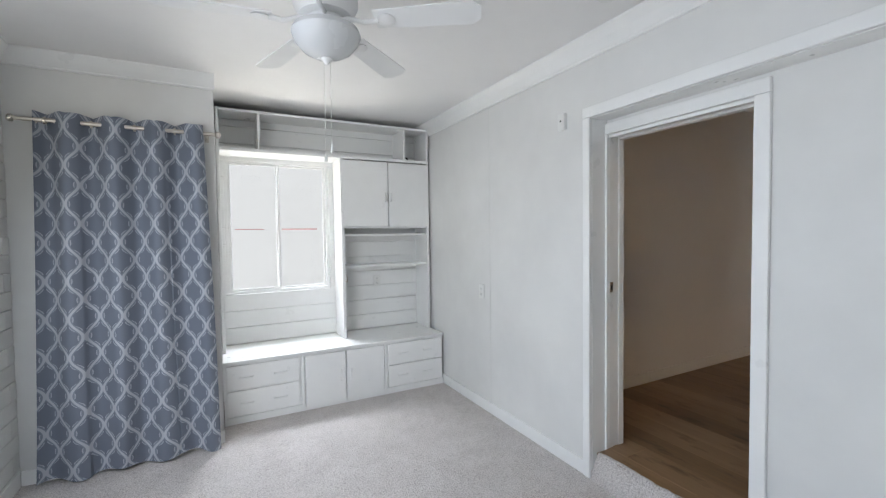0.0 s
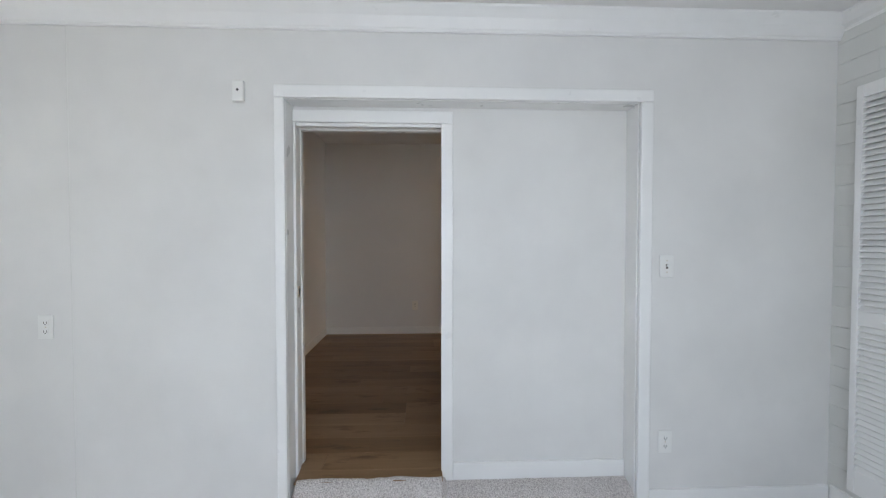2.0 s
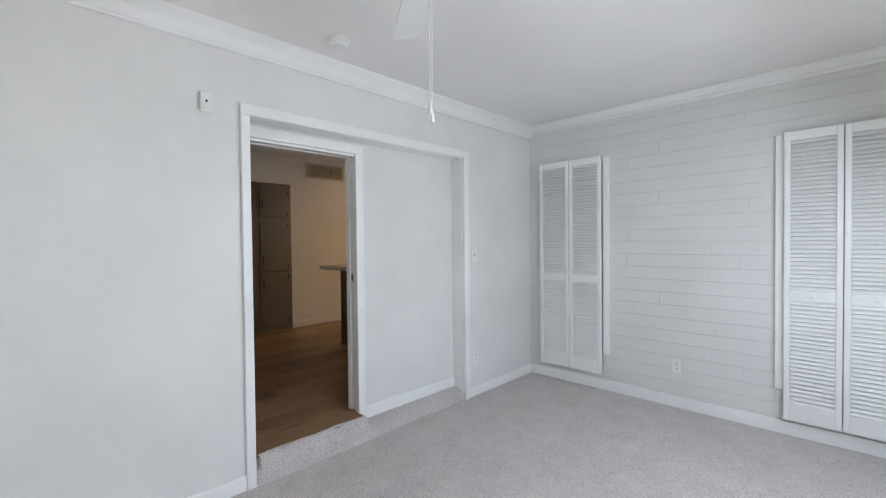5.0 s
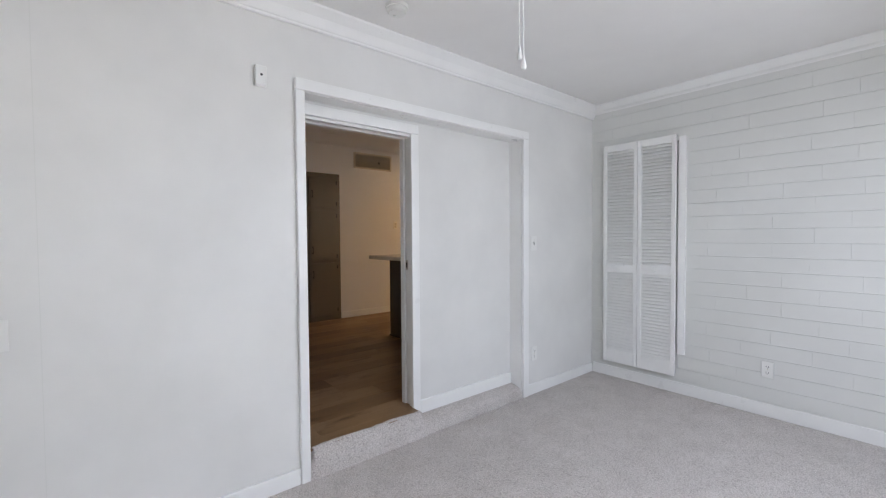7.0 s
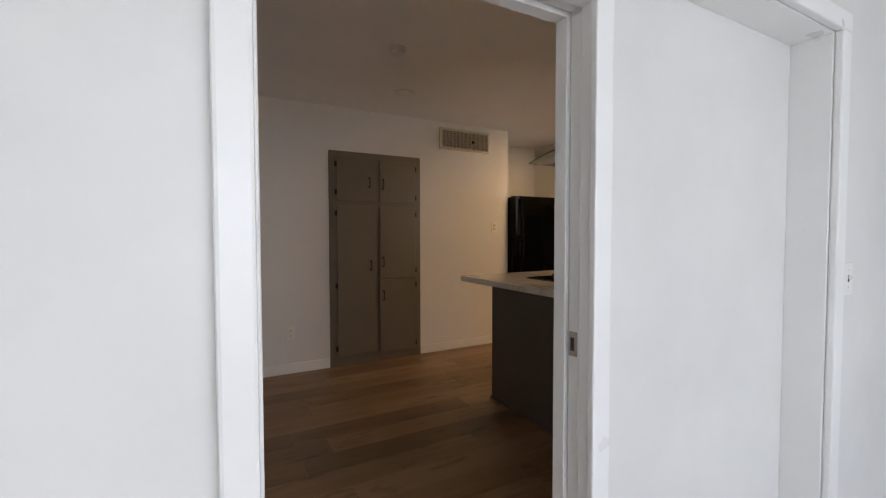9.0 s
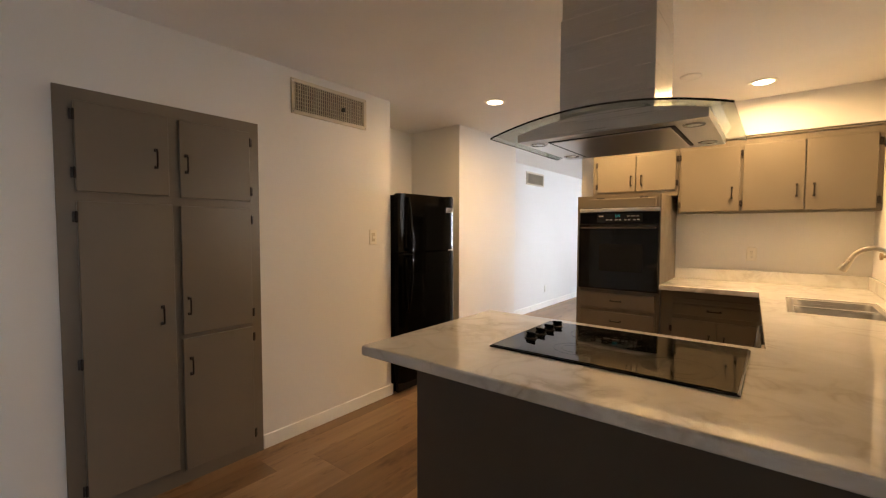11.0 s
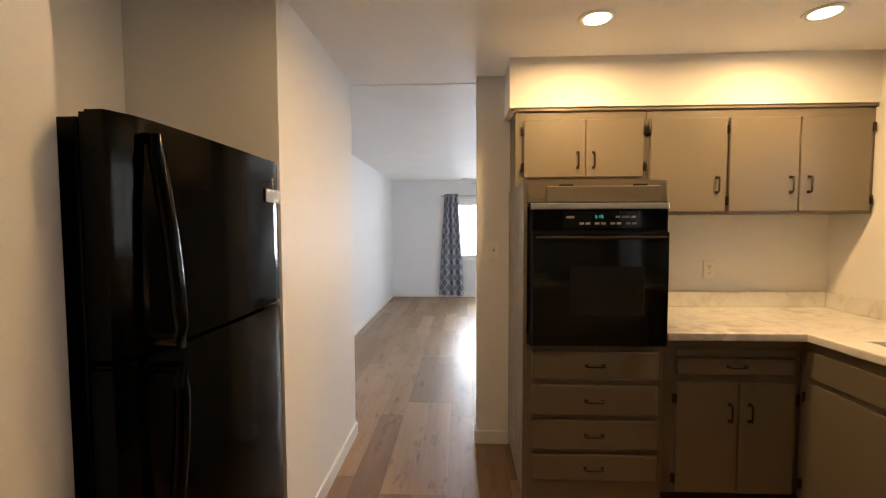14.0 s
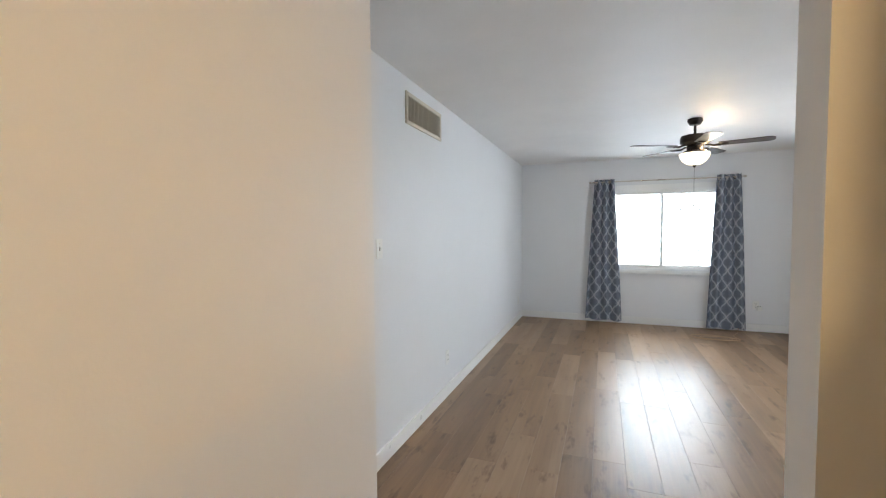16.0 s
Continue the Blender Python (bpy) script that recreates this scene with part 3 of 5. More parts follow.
# ---- small kinds used all over ----
def plate_at(name, cx, cy, cz, facing, kind, label, group="", mat=M_plastic):
    """A wall plate (outlet or switch) on a wall; facing is the unit way it looks."""
    t = thing(name, (cx, cy, cz), label, "outlet" if kind == "outlet" else "switch", group)
    fx, fy = facing
    ax, ay = abs(fy), abs(fx)

    def b(u0, u1, v0, v1, d0, d1, bev=0.0):
        xs = sorted((cx + fx * d0 + ax * u0, cx + fx * d1 + ax * u1))
        ys = sorted((cy + fy * d0 + ay * u0, cy + fy * d1 + ay * u1))
        return box(xs[0], xs[1], ys[0], ys[1], cz + v0, cz + v1, bev)

    part("plate", b(-0.036, 0.036, -0.058, 0.058, 0.0005, 0.007, 0.0025), mat, t)
    if kind == "outlet":
        for v in (0.021, -0.021):
            s = part("socket", b(-0.016, 0.016, v - 0.014, v + 0.014, 0.007, 0.009, 0.0008), mat, t)
            part("slot", b(-0.008, -0.0055, v - 0.005, v + 0.006, 0.009, 0.0094), M_slot, s)
            part("slot", b(0.0055, 0.008, v - 0.005, v + 0.006, 0.009, 0.0094), M_slot, s)
            part("slot", b(-0.0025, 0.0025, v - 0.011, v - 0.007, 0.009, 0.0094), M_slot, s)
    elif kind == "dimmer":
        part("rocker_frame", b(-0.017, 0.017, -0.034, 0.034, 0.007, 0.0085, 0.0008), M_ventslat, t)
        part("slider", b(-0.011, 0.011, -0.012, 0.006, 0.0085, 0.016, 0.002), mat, t)
    else:
        part("slot", b(-0.006, 0.006, -0.012, 0.012, 0.007, 0.0076), M_ventdark, t)
        part("toggle", b(-0.004, 0.004, -0.002, 0.010, 0.0076, 0.018, 0.0015), mat, t)
    for v in (0.0,) if kind == "outlet" else (0.030, -0.030):
        part("screw", b(-0.003, 0.003, v - 0.003, v + 0.003, 0.007, 0.0082, 0.001), M_ventslat, t)
    return t


def grille(name, facing_x, y0, y1, z0, z1, slats, label, bars=0):
    """A steel air register on a wall that looks along -x."""
    x = facing_x
    t = thing(name, (x, (y0 + y1) / 2, z0), label, "air vent")
    part("backing", box(x - 0.003, x - 0.0005, y0 + 0.02, y1 - 0.02, z0 + 0.02, z1 - 0.02), M_ventdark, t)
    w = 0.026
    fr = bmesh.new()
    for a in ((y0, y1, z0, z0 + w), (y0, y1, z1 - w, z1), (y0, y0 + w, z0 + w, z1 - w), (y1 - w, y1, z0 + w, z1 - w)):
        box(x - 0.014, x - 0.0005, a[0], a[1], a[2], a[3], 0.004, fr)
    part("frame", fr, M_ventslat, t, "cream enamelled steel frame")
    for k in range(slats):
        y = y0 + w + (y1 - y0 - 2 * w) * (k + 0.5) / slats
        part("slat", box(x - 0.012, x - 0.004, y - 0.0022, y + 0.0022, z0 + w, z1 - w), M_ventslat, t)
    for k in range(bars):
        z = z0 + w + (z1 - z0 - 2 * w) * (k + 0.5) / bars
        part("cross_bar", box(x - 0.0045, x - 0.0032, y0 + w, y1 - w, z - 0.002, z + 0.002), M_ventslat, t)
    for y, z in ((y0 + 0.012, z0 + 0.012), (y1 - 0.012, z0 + 0.012), (y0 + 0.012, z1 - 0.012), (y1 - 0.012, z1 - 0.012)):
        part("screw", lathe([(0.004, -0.0165), (0.004, -0.013)], (x, y, z), "x", 10), M_chrome, t)
    return t


def smoke_alarm(x, y, z, r, label):
    t = thing("smoke_alarm", (x, y, z), label, "smoke alarm")
    part("base", lathe([(r, 0.0), (r, -0.012), (r * 0.96, -0.016)], (x, y, z - 0.0005)), M_plastic, t, smooth=True)
    part("cover", lathe([(r * 0.86, -0.016), (r * 0.84, -0.034), (r * 0.70, -0.042), (0.001, -0.044)], (x, y, z)), M_plastic, t, smooth=True)
    part("test_button", lathe([(r * 0.2, -0.042), (r * 0.18, -0.047), (0.001, -0.048)], (x + r * 0.3, y, z), steps=16), M_plastic, t, smooth=True)
    return t


def downlight(x, y, z, lit):
    t = thing("downlight", (x, y, z), "round white recessed ceiling light, switched on" if lit else "round white recessed ceiling light, switched off", "ceiling light", "recessed lights")
    bm = lathe([(0.088, 0.0), (0.088, -0.004), (0.080, -0.008), (0.068, -0.008), (0.060, -0.003)], (x, y, z - 0.0005))
    part("trim_ring", bm, M_plastic, t, smooth=True)
    part("lens", lathe([(0.0605, -0.0035), (0.060, -0.006), (0.001, -0.0062)], (x, y, z)), M_lamp if lit else M_plastic, t, "glowing warm lens" if lit else "", smooth=True)
    return t


def pull(parent, x, y, z, out, upright=True, length=0.085, name="handle"):
    """A squared bronze bar pull; out is the way it stands off the door."""
    ox, oy = out
    h = length / 2
    d = 0.026

    def pt(s, k):
        if upright:
            return (x + ox * k, y + oy * k, z + s)
        return (x + ox * k + abs(oy) * s, y + oy * k + abs(ox) * s, z)

    bm = tube([pt(-h, 0.0), pt(-h, d * 0.8), pt(-h * 0.86, d), pt(h * 0.86, d), pt(h, d * 0.8), pt(h, 0.0)], 0.0048, 8)
    for s in (-h, h):
        p = pt(s, 0.002)
        box(p[0] - 0.008, p[0] + 0.008, p[1] - 0.004 if abs(oy) else p[1] - 0.008, p[1] + 0.004 if abs(oy) else p[1] + 0.008, p[2] - 0.008, p[2] + 0.008, 0.001, bm)
    return part(name, bm, M_bronze, parent, "dark bronze bar pull", smooth=True)


def hinge(parent, x, y, z, out):
    ox, oy = out
    bm = lathe([(0.004, -0.026), (0.0065, -0.022), (0.0065, 0.022), (0.004, 0.026)], (x + ox * 0.008, y + oy * 0.008, z), "z", 10)
    if abs(oy):
        box(x - 0.014, x + 0.014, y + min(0, oy * 0.003), y + max(0, oy * 0.003), z - 0.024, z + 0.024, 0.001, bm)
    else:
        box(x + min(0, ox * 0.003), x + max(0, ox * 0.003), y - 0.014, y + 0.014, z - 0.024, z + 0.024, 0.001, bm)
    return part("hinge", bm, M_bronze, parent, "black butterfly hinge", smooth=True)


# ---- sunroom: built-in shelves and bench ----
BF, BT, UF, UB = 3.575, 0.485, 3.84, 4.14
bench = thing("bench_cabinet", (0.97, 3.85, 0), "white painted built-in bench cabinet with drawers and doors", "cabinet")
part("body", box(0.05, 1.908, BF + 0.018, UB, 0.0, BT - 0.025, 0.002), M_trim, bench)
part("plinth", box(0.05, 1.908, BF + 0.004, BF + 0.016, 0.0, 0.055, 0.003), M_trim, bench)
part("top", box(0.047, 1.912, BF - 0.006, UB, BT - 0.025, BT, 0.005), M_trim, bench, "worn white bench top")
for x0, x1 in ((0.05, 0.605), (1.335, 1.905)):
    for z0, z1 in ((0.06, 0.252), (0.262, 0.448)):
        d = part("drawer", box(x0 + 0.02, x1 - 0.012, BF, BF + 0.016, z0, z1, 0.004), M_trim, bench)
        for k in (0.28, 0.72):
            x = x0 + (x1 - x0) * k
            part("handle", tube([(x - 0.045, BF, (z0 + z1) / 2), (x - 0.043, BF - 0.016, (z0 + z1) / 2), (x + 0.043, BF - 0.016, (z0 + z1) / 2), (x + 0.045, BF, (z0 + z1) / 2)], 0.0045, 8), M_trim, d, "white painted pull", smooth=True)
for x0, x1, hx in ((0.640, 0.972, 0.935), (0.980, 1.318, 1.02)):
    d = part("door", box(x0, x1, BF, BF + 0.016, 0.022, 0.448, 0.004), M_trim, bench)
    part("handle", tube([(hx, BF, 0.20), (hx, BF - 0.016, 0.205), (hx, BF - 0.016, 0.285), (hx, BF, 0.29)], 0.0045, 8), M_trim, d, "white painted pull", smooth=True)
for x in (0.05, 0.615, 1.322):
    part("stile", box(x, x + 0.018, BF + 0.002, BF + 0.016, 0.0, BT - 0.026, 0.002), M_trim, bench)

shelf = thing("shelf_unit", (0.98, 4.0, BT), "white painted built-in shelf unit round the window", "shelf unit")
for x0, x1, z0 in ((0.05, 0.075, BT), (1.885, 1.908, BT)):
    part("side_panel", box(x0, x1, UF, UB, z0, 2.455, 0.003), M_trim, shelf)
part("post", box(1.03, 1.058, UF, UB, BT, 2.125, 0.003), M_trim, shelf)
part("top_board", box(0.075, 1.885, UF, UB, 2.435, 2.455, 0.003), M_trim, shelf)
part("shelf_board", box(0.075, 1.885, UF - 0.004, UB, 2.118, 2.145, 0.003), M_trim, shelf)
for x in (0.365, 1.655):
    part("divider", box(x - 0.009, x + 0.009, UF + 0.003, UB, 2.145, 2.435, 0.002), M_trim, shelf)
for z in (1.425, 1.135):
    part("shelf_board", box(1.058, 1.885, UF + 0.03, UB, z - 0.01, z + 0.01, 0.003), M_trim, shelf)
part("cupboard_floor", box(1.058, 1.885, UF + 0.018, UB, 1.49, 1.51, 0.002), M_trim, shelf)
for x0, x1, hx in ((1.045, 1.478, 1.455), (1.484, 1.905, 1.507)):
    d = part("cupboard_door", box(x0, x1, UF - 0.006, UF + 0.012, 1.505, 2.108, 0.003), M_trim, shelf)
    part("handle", tube([(hx, UF - 0.006, 1.74), (hx, UF - 0.024, 1.745), (hx, UF - 0.024, 1.815), (hx, UF - 0.006, 1.82)], 0.006, 8), M_plastic, d, "white enamel pull", smooth=True)
    part("hinge", box(x0 + 0.001 if hx > 1.5 else x0, x0 + 0.012, UF - 0.009, UF - 0.006, 1.60, 1.64, 0.001) if hx < 1.5 else box(x1 - 0.012, x1, UF - 0.009, UF - 0.006, 1.60, 1.64, 0.001), M_trim, d)

bx = thing("bracket", (1.69, 3.90, 2.145), "small dark metal bracket on the upper shelf", "bracket")
part("arm", tube([(1.665, 3.88, 2.148), (1.675, 3.885, 2.17), (1.70, 3.89, 2.172), (1.715, 3.895, 2.150)], 0.007, 8), M_bronze, bx, smooth=True)
wl = thing("wire_loop", (1.07, 4.1, 1.02), "thin tan wire loop hanging from the shelf post", "cable")
part("wire", tube([(1.062 + 0.03 * math.sin(a * 0.5) ** 2 + 0.012 * math.cos(a), 3.90 + 0.05 * math.sin(a), 1.03 + 0.035 * math.cos(a)) for a in [k * 0.42 for k in range(16)]], 0.002, 6), M_cord, wl, smooth=True)

# ---- sunroom: curtain ----
def curtain(name, x0, x1, y, ztop, zbot, waves, depth, label, mat, flare=0.0, across=1.55, ring=True, seed=1):
    """A pleated panel hung by eyelets on a rod along x."""
    rnd = random.Random(seed)
    t = thing(name, ((x0 + x1) / 2, y, zbot), label, "curtain", "curtains")
    bm = bmesh.new()
    uvl = bm.loops.layers.uv.new("UVMap")
    nu, nv = 150, 46
    ph = [rnd.uniform(-0.5, 0.5) for _ in range(waves * 2 + 3)]
    rows = []
    width = (x1 - x0) * across
    for j in range(nv + 1):
        v = j / nv
        z = ztop + (zbot - ztop) * v
        row = []
        for i in range(nu + 1):
            u = i / nu
            k = u * waves * 2
            soft = 0.55 + 0.45 * math.cos(v * 2.1 + ph[int(k) % len(ph)])
            wob = math.sin(math.pi * k + ph[int(k / 2) % len(ph)] * v * 0.9)
            yy = y + depth * wob * (1 - 0.35 * v + 0.25 * v * soft) + 0.012 * noise.noise(Vector((u * 4, v * 3, seed)))
            mid = 0.5 + (u - 0.5) * (1 + flare * v)
            xx = x0 + (x1 - x0) * mid + 0.010 * math.sin(math.pi * k * 0.5 + 3 * v + seed) * v
            row.append((bm.verts.new((xx, yy, z + (0.012 * math.sin(k * 2.1 + seed) if j == nv else 0) + (0.010 * abs(math.cos(math.pi * k)) if j == 0 else 0))), (u * width, (1 - v) * (ztop - zbot))))
        rows.append(row)
    for a, b in zip(rows, rows[1:]):
        for i in range(nu):
            q = (a[i], a[i + 1], b[i + 1], b[i])
            f = bm.faces.new([p[0] for p in q])
            for lp, p in zip(f.loops, q):
                lp[uvl].uv = p[1]
    cloth = part("cloth", bm, mat, t, smooth=True)
    md = cloth.modifiers.new("thickness", "SOLIDIFY")
    md.thickness = 0.0022
    if ring:
        for k in range(waves * 2):
            gx = x0 + (x1 - x0) * (k + 0.5) / (waves * 2)
            rg = bmesh.new()
            bmesh.ops.create_cone(rg, cap_ends=False, segments=20, radius1=0.021, radius2=0.021, depth=0.01)
            rg.transform(Matrix.Translation((gx, y, ztop - 0.045)) @ Matrix.Rotation(radians(90), 4, "Y"))
            part("eyelet", rg, M_nickel, t)
    return t


def rod(x0, x1, y, z, wall_y, label, r=0.0125):
    t = thing("curtain_rod", ((x0 + x1) / 2, y, z), label, "curtain rod")
    part("bar", lathe([(r, x0), (r, x1)], (0, y, z), "x", 16), M_nickel, t, smooth=True)
    for x, s in ((x0, -1), (x1, 1)):
        part("finial", lathe([(r, 0), (r * 1.7, s * 0.008), (r * 1.8, s * 0.02), (r * 1.2, s * 0.03), (0.001, s * 0.034)], (x, y, z), "x", 16), M_nickel, t, smooth=True)
    for x in (x0 + 0.09, x1 - 0.05):
        bm = tube([(x, wall_y, z - 0.012), (x, (y + wall_y) / 2, z - 0.016), (x, y, z - 0.014)], 0.006, 8)
        box(x - 0.012, x + 0.012, min(wall_y, wall_y + (y - wall_y) * 0.05), max(wall_y, wall_y + (y - wall_y) * 0.05), z - 0.04, z + 0.02, 0.001, bm)
        part("bracket", bm, M_nickel, t)
    return t


rod(-0.93, 0.05, 3.235, 2.105, 3.325, "brushed nickel curtain rod on brackets")
curtain("curtain", -0.85, -0.02, 3.225, 2.145, 0.02, 4, 0.05, "slate blue curtain with a pale trellis print hung on eyelets", M_cloth, 0.12, 1.45)

# ---- sunroom: ceiling fan ----
def blade(parent, cx, cy, z, ang, r0, r1, w, mat, iron, tilt=12):
    rot = Matrix.Translation((cx, cy, z)) @ Matrix.Rotation(radians(ang), 4, "Z") @ Matrix.Rotation(radians(tilt), 4, "X")
    bm = bmesh.new()
    n = 14
    top, low = [], []
    outline = []
    for k in range(n + 1):
        s = k / n
        x = r0 + (r1 - r0) * s
        hw = w * (0.40 + 0.12 * s) * (1 if s < 0.9 else math.sqrt(max(0.05, 1 - ((s - 0.9) / 0.1) ** 2 * 0.75)))
        outline.append((x, hw))
    pts = [(x, h) for x, h in outline] + [(x, -h) for x, h in reversed(outline)]
    top = [bm.verts.new((x, y, 0.003)) for x, y in pts]
    low = [bm.verts.new((x, y, -0.003)) for x, y in pts]
    bm.faces.new(top)
    bm.faces.new(low)
    for k in range(len(pts)):
        bm.faces.new((top[k], top[(k + 1) % len(pts)], low[(k + 1) % len(pts)], low[k]))
    bm.transform(rot)
    b = part("blade", bm, mat, parent)
    bi = tube([(0.07, 0, 0.012), (r0 * 0.55, 0, 0.004), (r0 * 0.8, 0, -0.012), (r0 + 0.015, 0, -0.008)], [0.012, 0.010, 0.010, 0.012], 8)
    lathe([(0.034, -0.004), (0.036, -0.008), (0.024, -0.014), (0.001, -0.015)], (r0 + 0.045, 0, 0), "z", 20, bi)
    bi.transform(rot)
    part("blade_iron", bi, iron, b, smooth=True)
    return b


def pull_chain(parent, x, y, z0, z1, mat, fob):
    bm = bmesh.new()
    n = int((z0 - z1) / 0.012)
    for k in range(n):
        bmesh.ops.create_icosphere(bm, subdivisions=1, radius=0.0024, matrix=Matrix.Translation((x + 0.0012 * math.sin(k), y, z0 - 0.012 * k)))
    tube([(x, y, z0), (x, y, z1)], 0.0012, 6, bm)
    c = part("pull_chain", bm, mat, parent)
    part("fob", lathe([(0.002, 0.0), (0.004, -0.008), (0.0072, -0.024), (0.0065, -0.034), (0.001, -0.037)], (x, y, z1), "z", 14), fob, c, smooth=True)


FX, FY = 0.46, 1.785
fan = thing("ceiling_fan", (FX, FY, SC), "white ceiling fan with a frosted bowl light, at rest", "ceiling fan")
part("canopy", lathe([(0.10, 0.0), (0.115, -0.02), (0.125, -0.06), (0.118, -0.10)], (FX, FY, SC - 0.001)), M_fanwhite, fan, smooth=True)
mot = part("motor_housing", lathe([(0.10, -0.10), (0.128, -0.115), (0.128, -0.16), (0.105, -0.205), (0.075, -0.215)], (FX, FY, SC)), M_fanwhite, fan, smooth=True)
for k in range(22):
    a = 2 * math.pi * k / 22
    v = box(0.108, 0.124, -0.006, 0.006, -0.012, 0.012, 0.002)
    v.transform(Matrix.Translation((FX, FY, SC - 0.185)) @ Matrix.Rotation(a, 4, "Z") @ Matrix.Rotation(radians(-32), 4, "Y"))
    part("vent_slot", v, M_ventslat, mot)
part("light_kit", lathe([(0.075, -0.213), (0.062, -0.235), (0.066, -0.252)], (FX, FY, SC)), M_fanwhite, fan, smooth=True)
bowl = part("bowl", lathe([(0.085, -0.243), (0.128, -0.255), (0.136, -0.275), (0.125, -0.305), (0.095, -0.34), (0.05, -0.363), (0.001, -0.368)], (FX, FY, SC)), M_frost, fan, "frosted white glass bowl", smooth=True)
part("finial", lathe([(0.022, -0.366), (0.024, -0.372), (0.010, -0.384), (0.008, -0.392), (0.001, -0.396)], (FX, FY, SC), steps=18), M_fanwhite, bowl, smooth=True)
for a in (170, 326, 41, 106, 250):
    blade(fan, FX, FY, SC - 0.225, a, 0.20, 0.62, 0.125, M_fanwhite, M_fanwhite, -11)
pull_chain(fan, FX + 0.0115, FY - 0.006, SC - 0.38, 1.80, M_plastic, M_plastic)
pull_chain(fan, FX - 0.0115, FY + 0.006, SC - 0.38, 1.765, M_plastic, M_plastic)

smoke_alarm(1.615, 1.39, SC, 0.06, "round white smoke alarm on the sunroom ceiling")

# ---- sunroom: wall fittings ----
bell = thing("door_chime", (1.93, 1.99, 2.095), "white plastic chime box high on the wall", "chime")
part("case", box(1.902, 1.929, 1.962, 2.018, 2.046, 2.146, 0.006), M_plastic, bell)
part("dot", lathe([(0.006, -0.030), (0.006, -0.027)], (1.93, 1.99, 2.10), "x", 12), M_slot, bell)
plate_at("wall_outlet", 1.93, 2.92, 0.958, (-1, 0), "outlet", "white duplex outlet on the sunroom wall", "outlets")
plate_at("wall_outlet", 1.93, -0.15, 0.333, (-1, 0), "outlet", "white duplex outlet low on the wall beside the recess", "outlets")
plate_at("light_switch", 1.93, -0.147, 1.243, (-1, 0), "switch", "white toggle switch beside the recess", "switches")
plate_at("wall_outlet", 0.55, -1.035, 0.34, (0, 1), "outlet", "white duplex outlet on the painted block wall", "outlets")
plate_at("wall_outlet", 1.45, 4.122, 0.965, (0, -1), "outlet", "white duplex outlet on the board wall between shelves", "outlets")


# ---- sunroom: louvred shutters ----
def shutter(name, x0, x1, z0, z1, y, label):
    """A louvred panel: two stiles, three rails and slanted slats."""
    t = thing(name, ((x0 + x1) / 2, y, z0), label, "shutter", "louvred shutters")
    s = 0.032
    for a in (x0, x1 - s):
        part("stile", box(a, a + s, y - 0.012, y + 0.012, z0, z1, 0.003), M_trim, t)
    zm = z0 + (z1 - z0) * 0.435
    for a, b in ((z0, z0 + 0.115), (zm - 0.035, zm + 0.035), (z1 - 0.06, z1)):
        part("rail", box(x0 + s, x1 - s, y - 0.010, y + 0.010, a, b, 0.002), M_trim, t)
    mesh = None
    for lo, hi in ((z0 + 0.115, zm - 0.035), (zm + 0.035, z1 - 0.06)):
        n = int((hi - lo) / 0.0275)
        for k in range(n):
            z = lo + (hi - lo) * (k + 0.5) / n
            if mesh is None:
                bm = box(-(x1 - x0) / 2 + s, (x1 - x0) / 2 - s, -0.0032, 0.0032, -0.0158, 0.0158, 0.0015, None, 1)
                bm.transform(Matrix.Rotation(radians(40), 4, "X"))
                mesh = bpy.data.meshes.new("slat")
                bm.to_mesh(mesh)
                bm.free()
                mesh.materials.append(M_trim)
            o = new("slat", mesh)
            o.parent = t
            o.location = (0, 0, z - z0)
    part("knob", lathe([(0.006, 0.012), (0.009, 0.020), (0.001, 0.024)], ((x0 + x1) / 2, y, zm), "y", 12), M_trim, t, smooth=True)
    return t


def shutter_frame(x0, x1, z0, z1, label):
    t = thing("shutter_frame", ((x0 + x1) / 2, -1.05, z0), label, "shutter frame")
    for a in (x0, x1 - 0.055):
        part("jamb", box(a, a + 0.055, -1.054, -1.012, z0, z1, 0.003), M_trim, t)
    part("head", box(x0 + 0.055, x1 - 0.055, -1.054, -1.012, z1 - 0.03, z1, 0.003), M_trim, t)
    part("backboard", box(x0 + 0.055, x1 - 0.055, -1.054, -1.04, z0, z1 - 0.03), M_trim, t)


shutter_frame(1.095, 1.80, 0.33, 2.10, "white window frame behind folded shutters")
shutter("louvred_shutter", 1.158, 1.466, 0.15, 2.115, -0.995, "white louvred bifold shutter panel, closed")
shutter("louvred_shutter", 1.470, 1.778, 0.15, 2.115, -0.995, "white louvred bifold shutter panel, closed")
shutter_frame(-0.95, -0.075, 0.315, 2.07, "white window frame behind folded shutters")
shutter("louvred_shutter", -0.42, -0.125, 0.12, 2.08, -0.995, "white louvred bifold shutter panel, closed")
shutter("louvred_shutter", -0.72, -0.425, 0.12, 2.08, -0.995, "white louvred bifold shutter panel, closed")

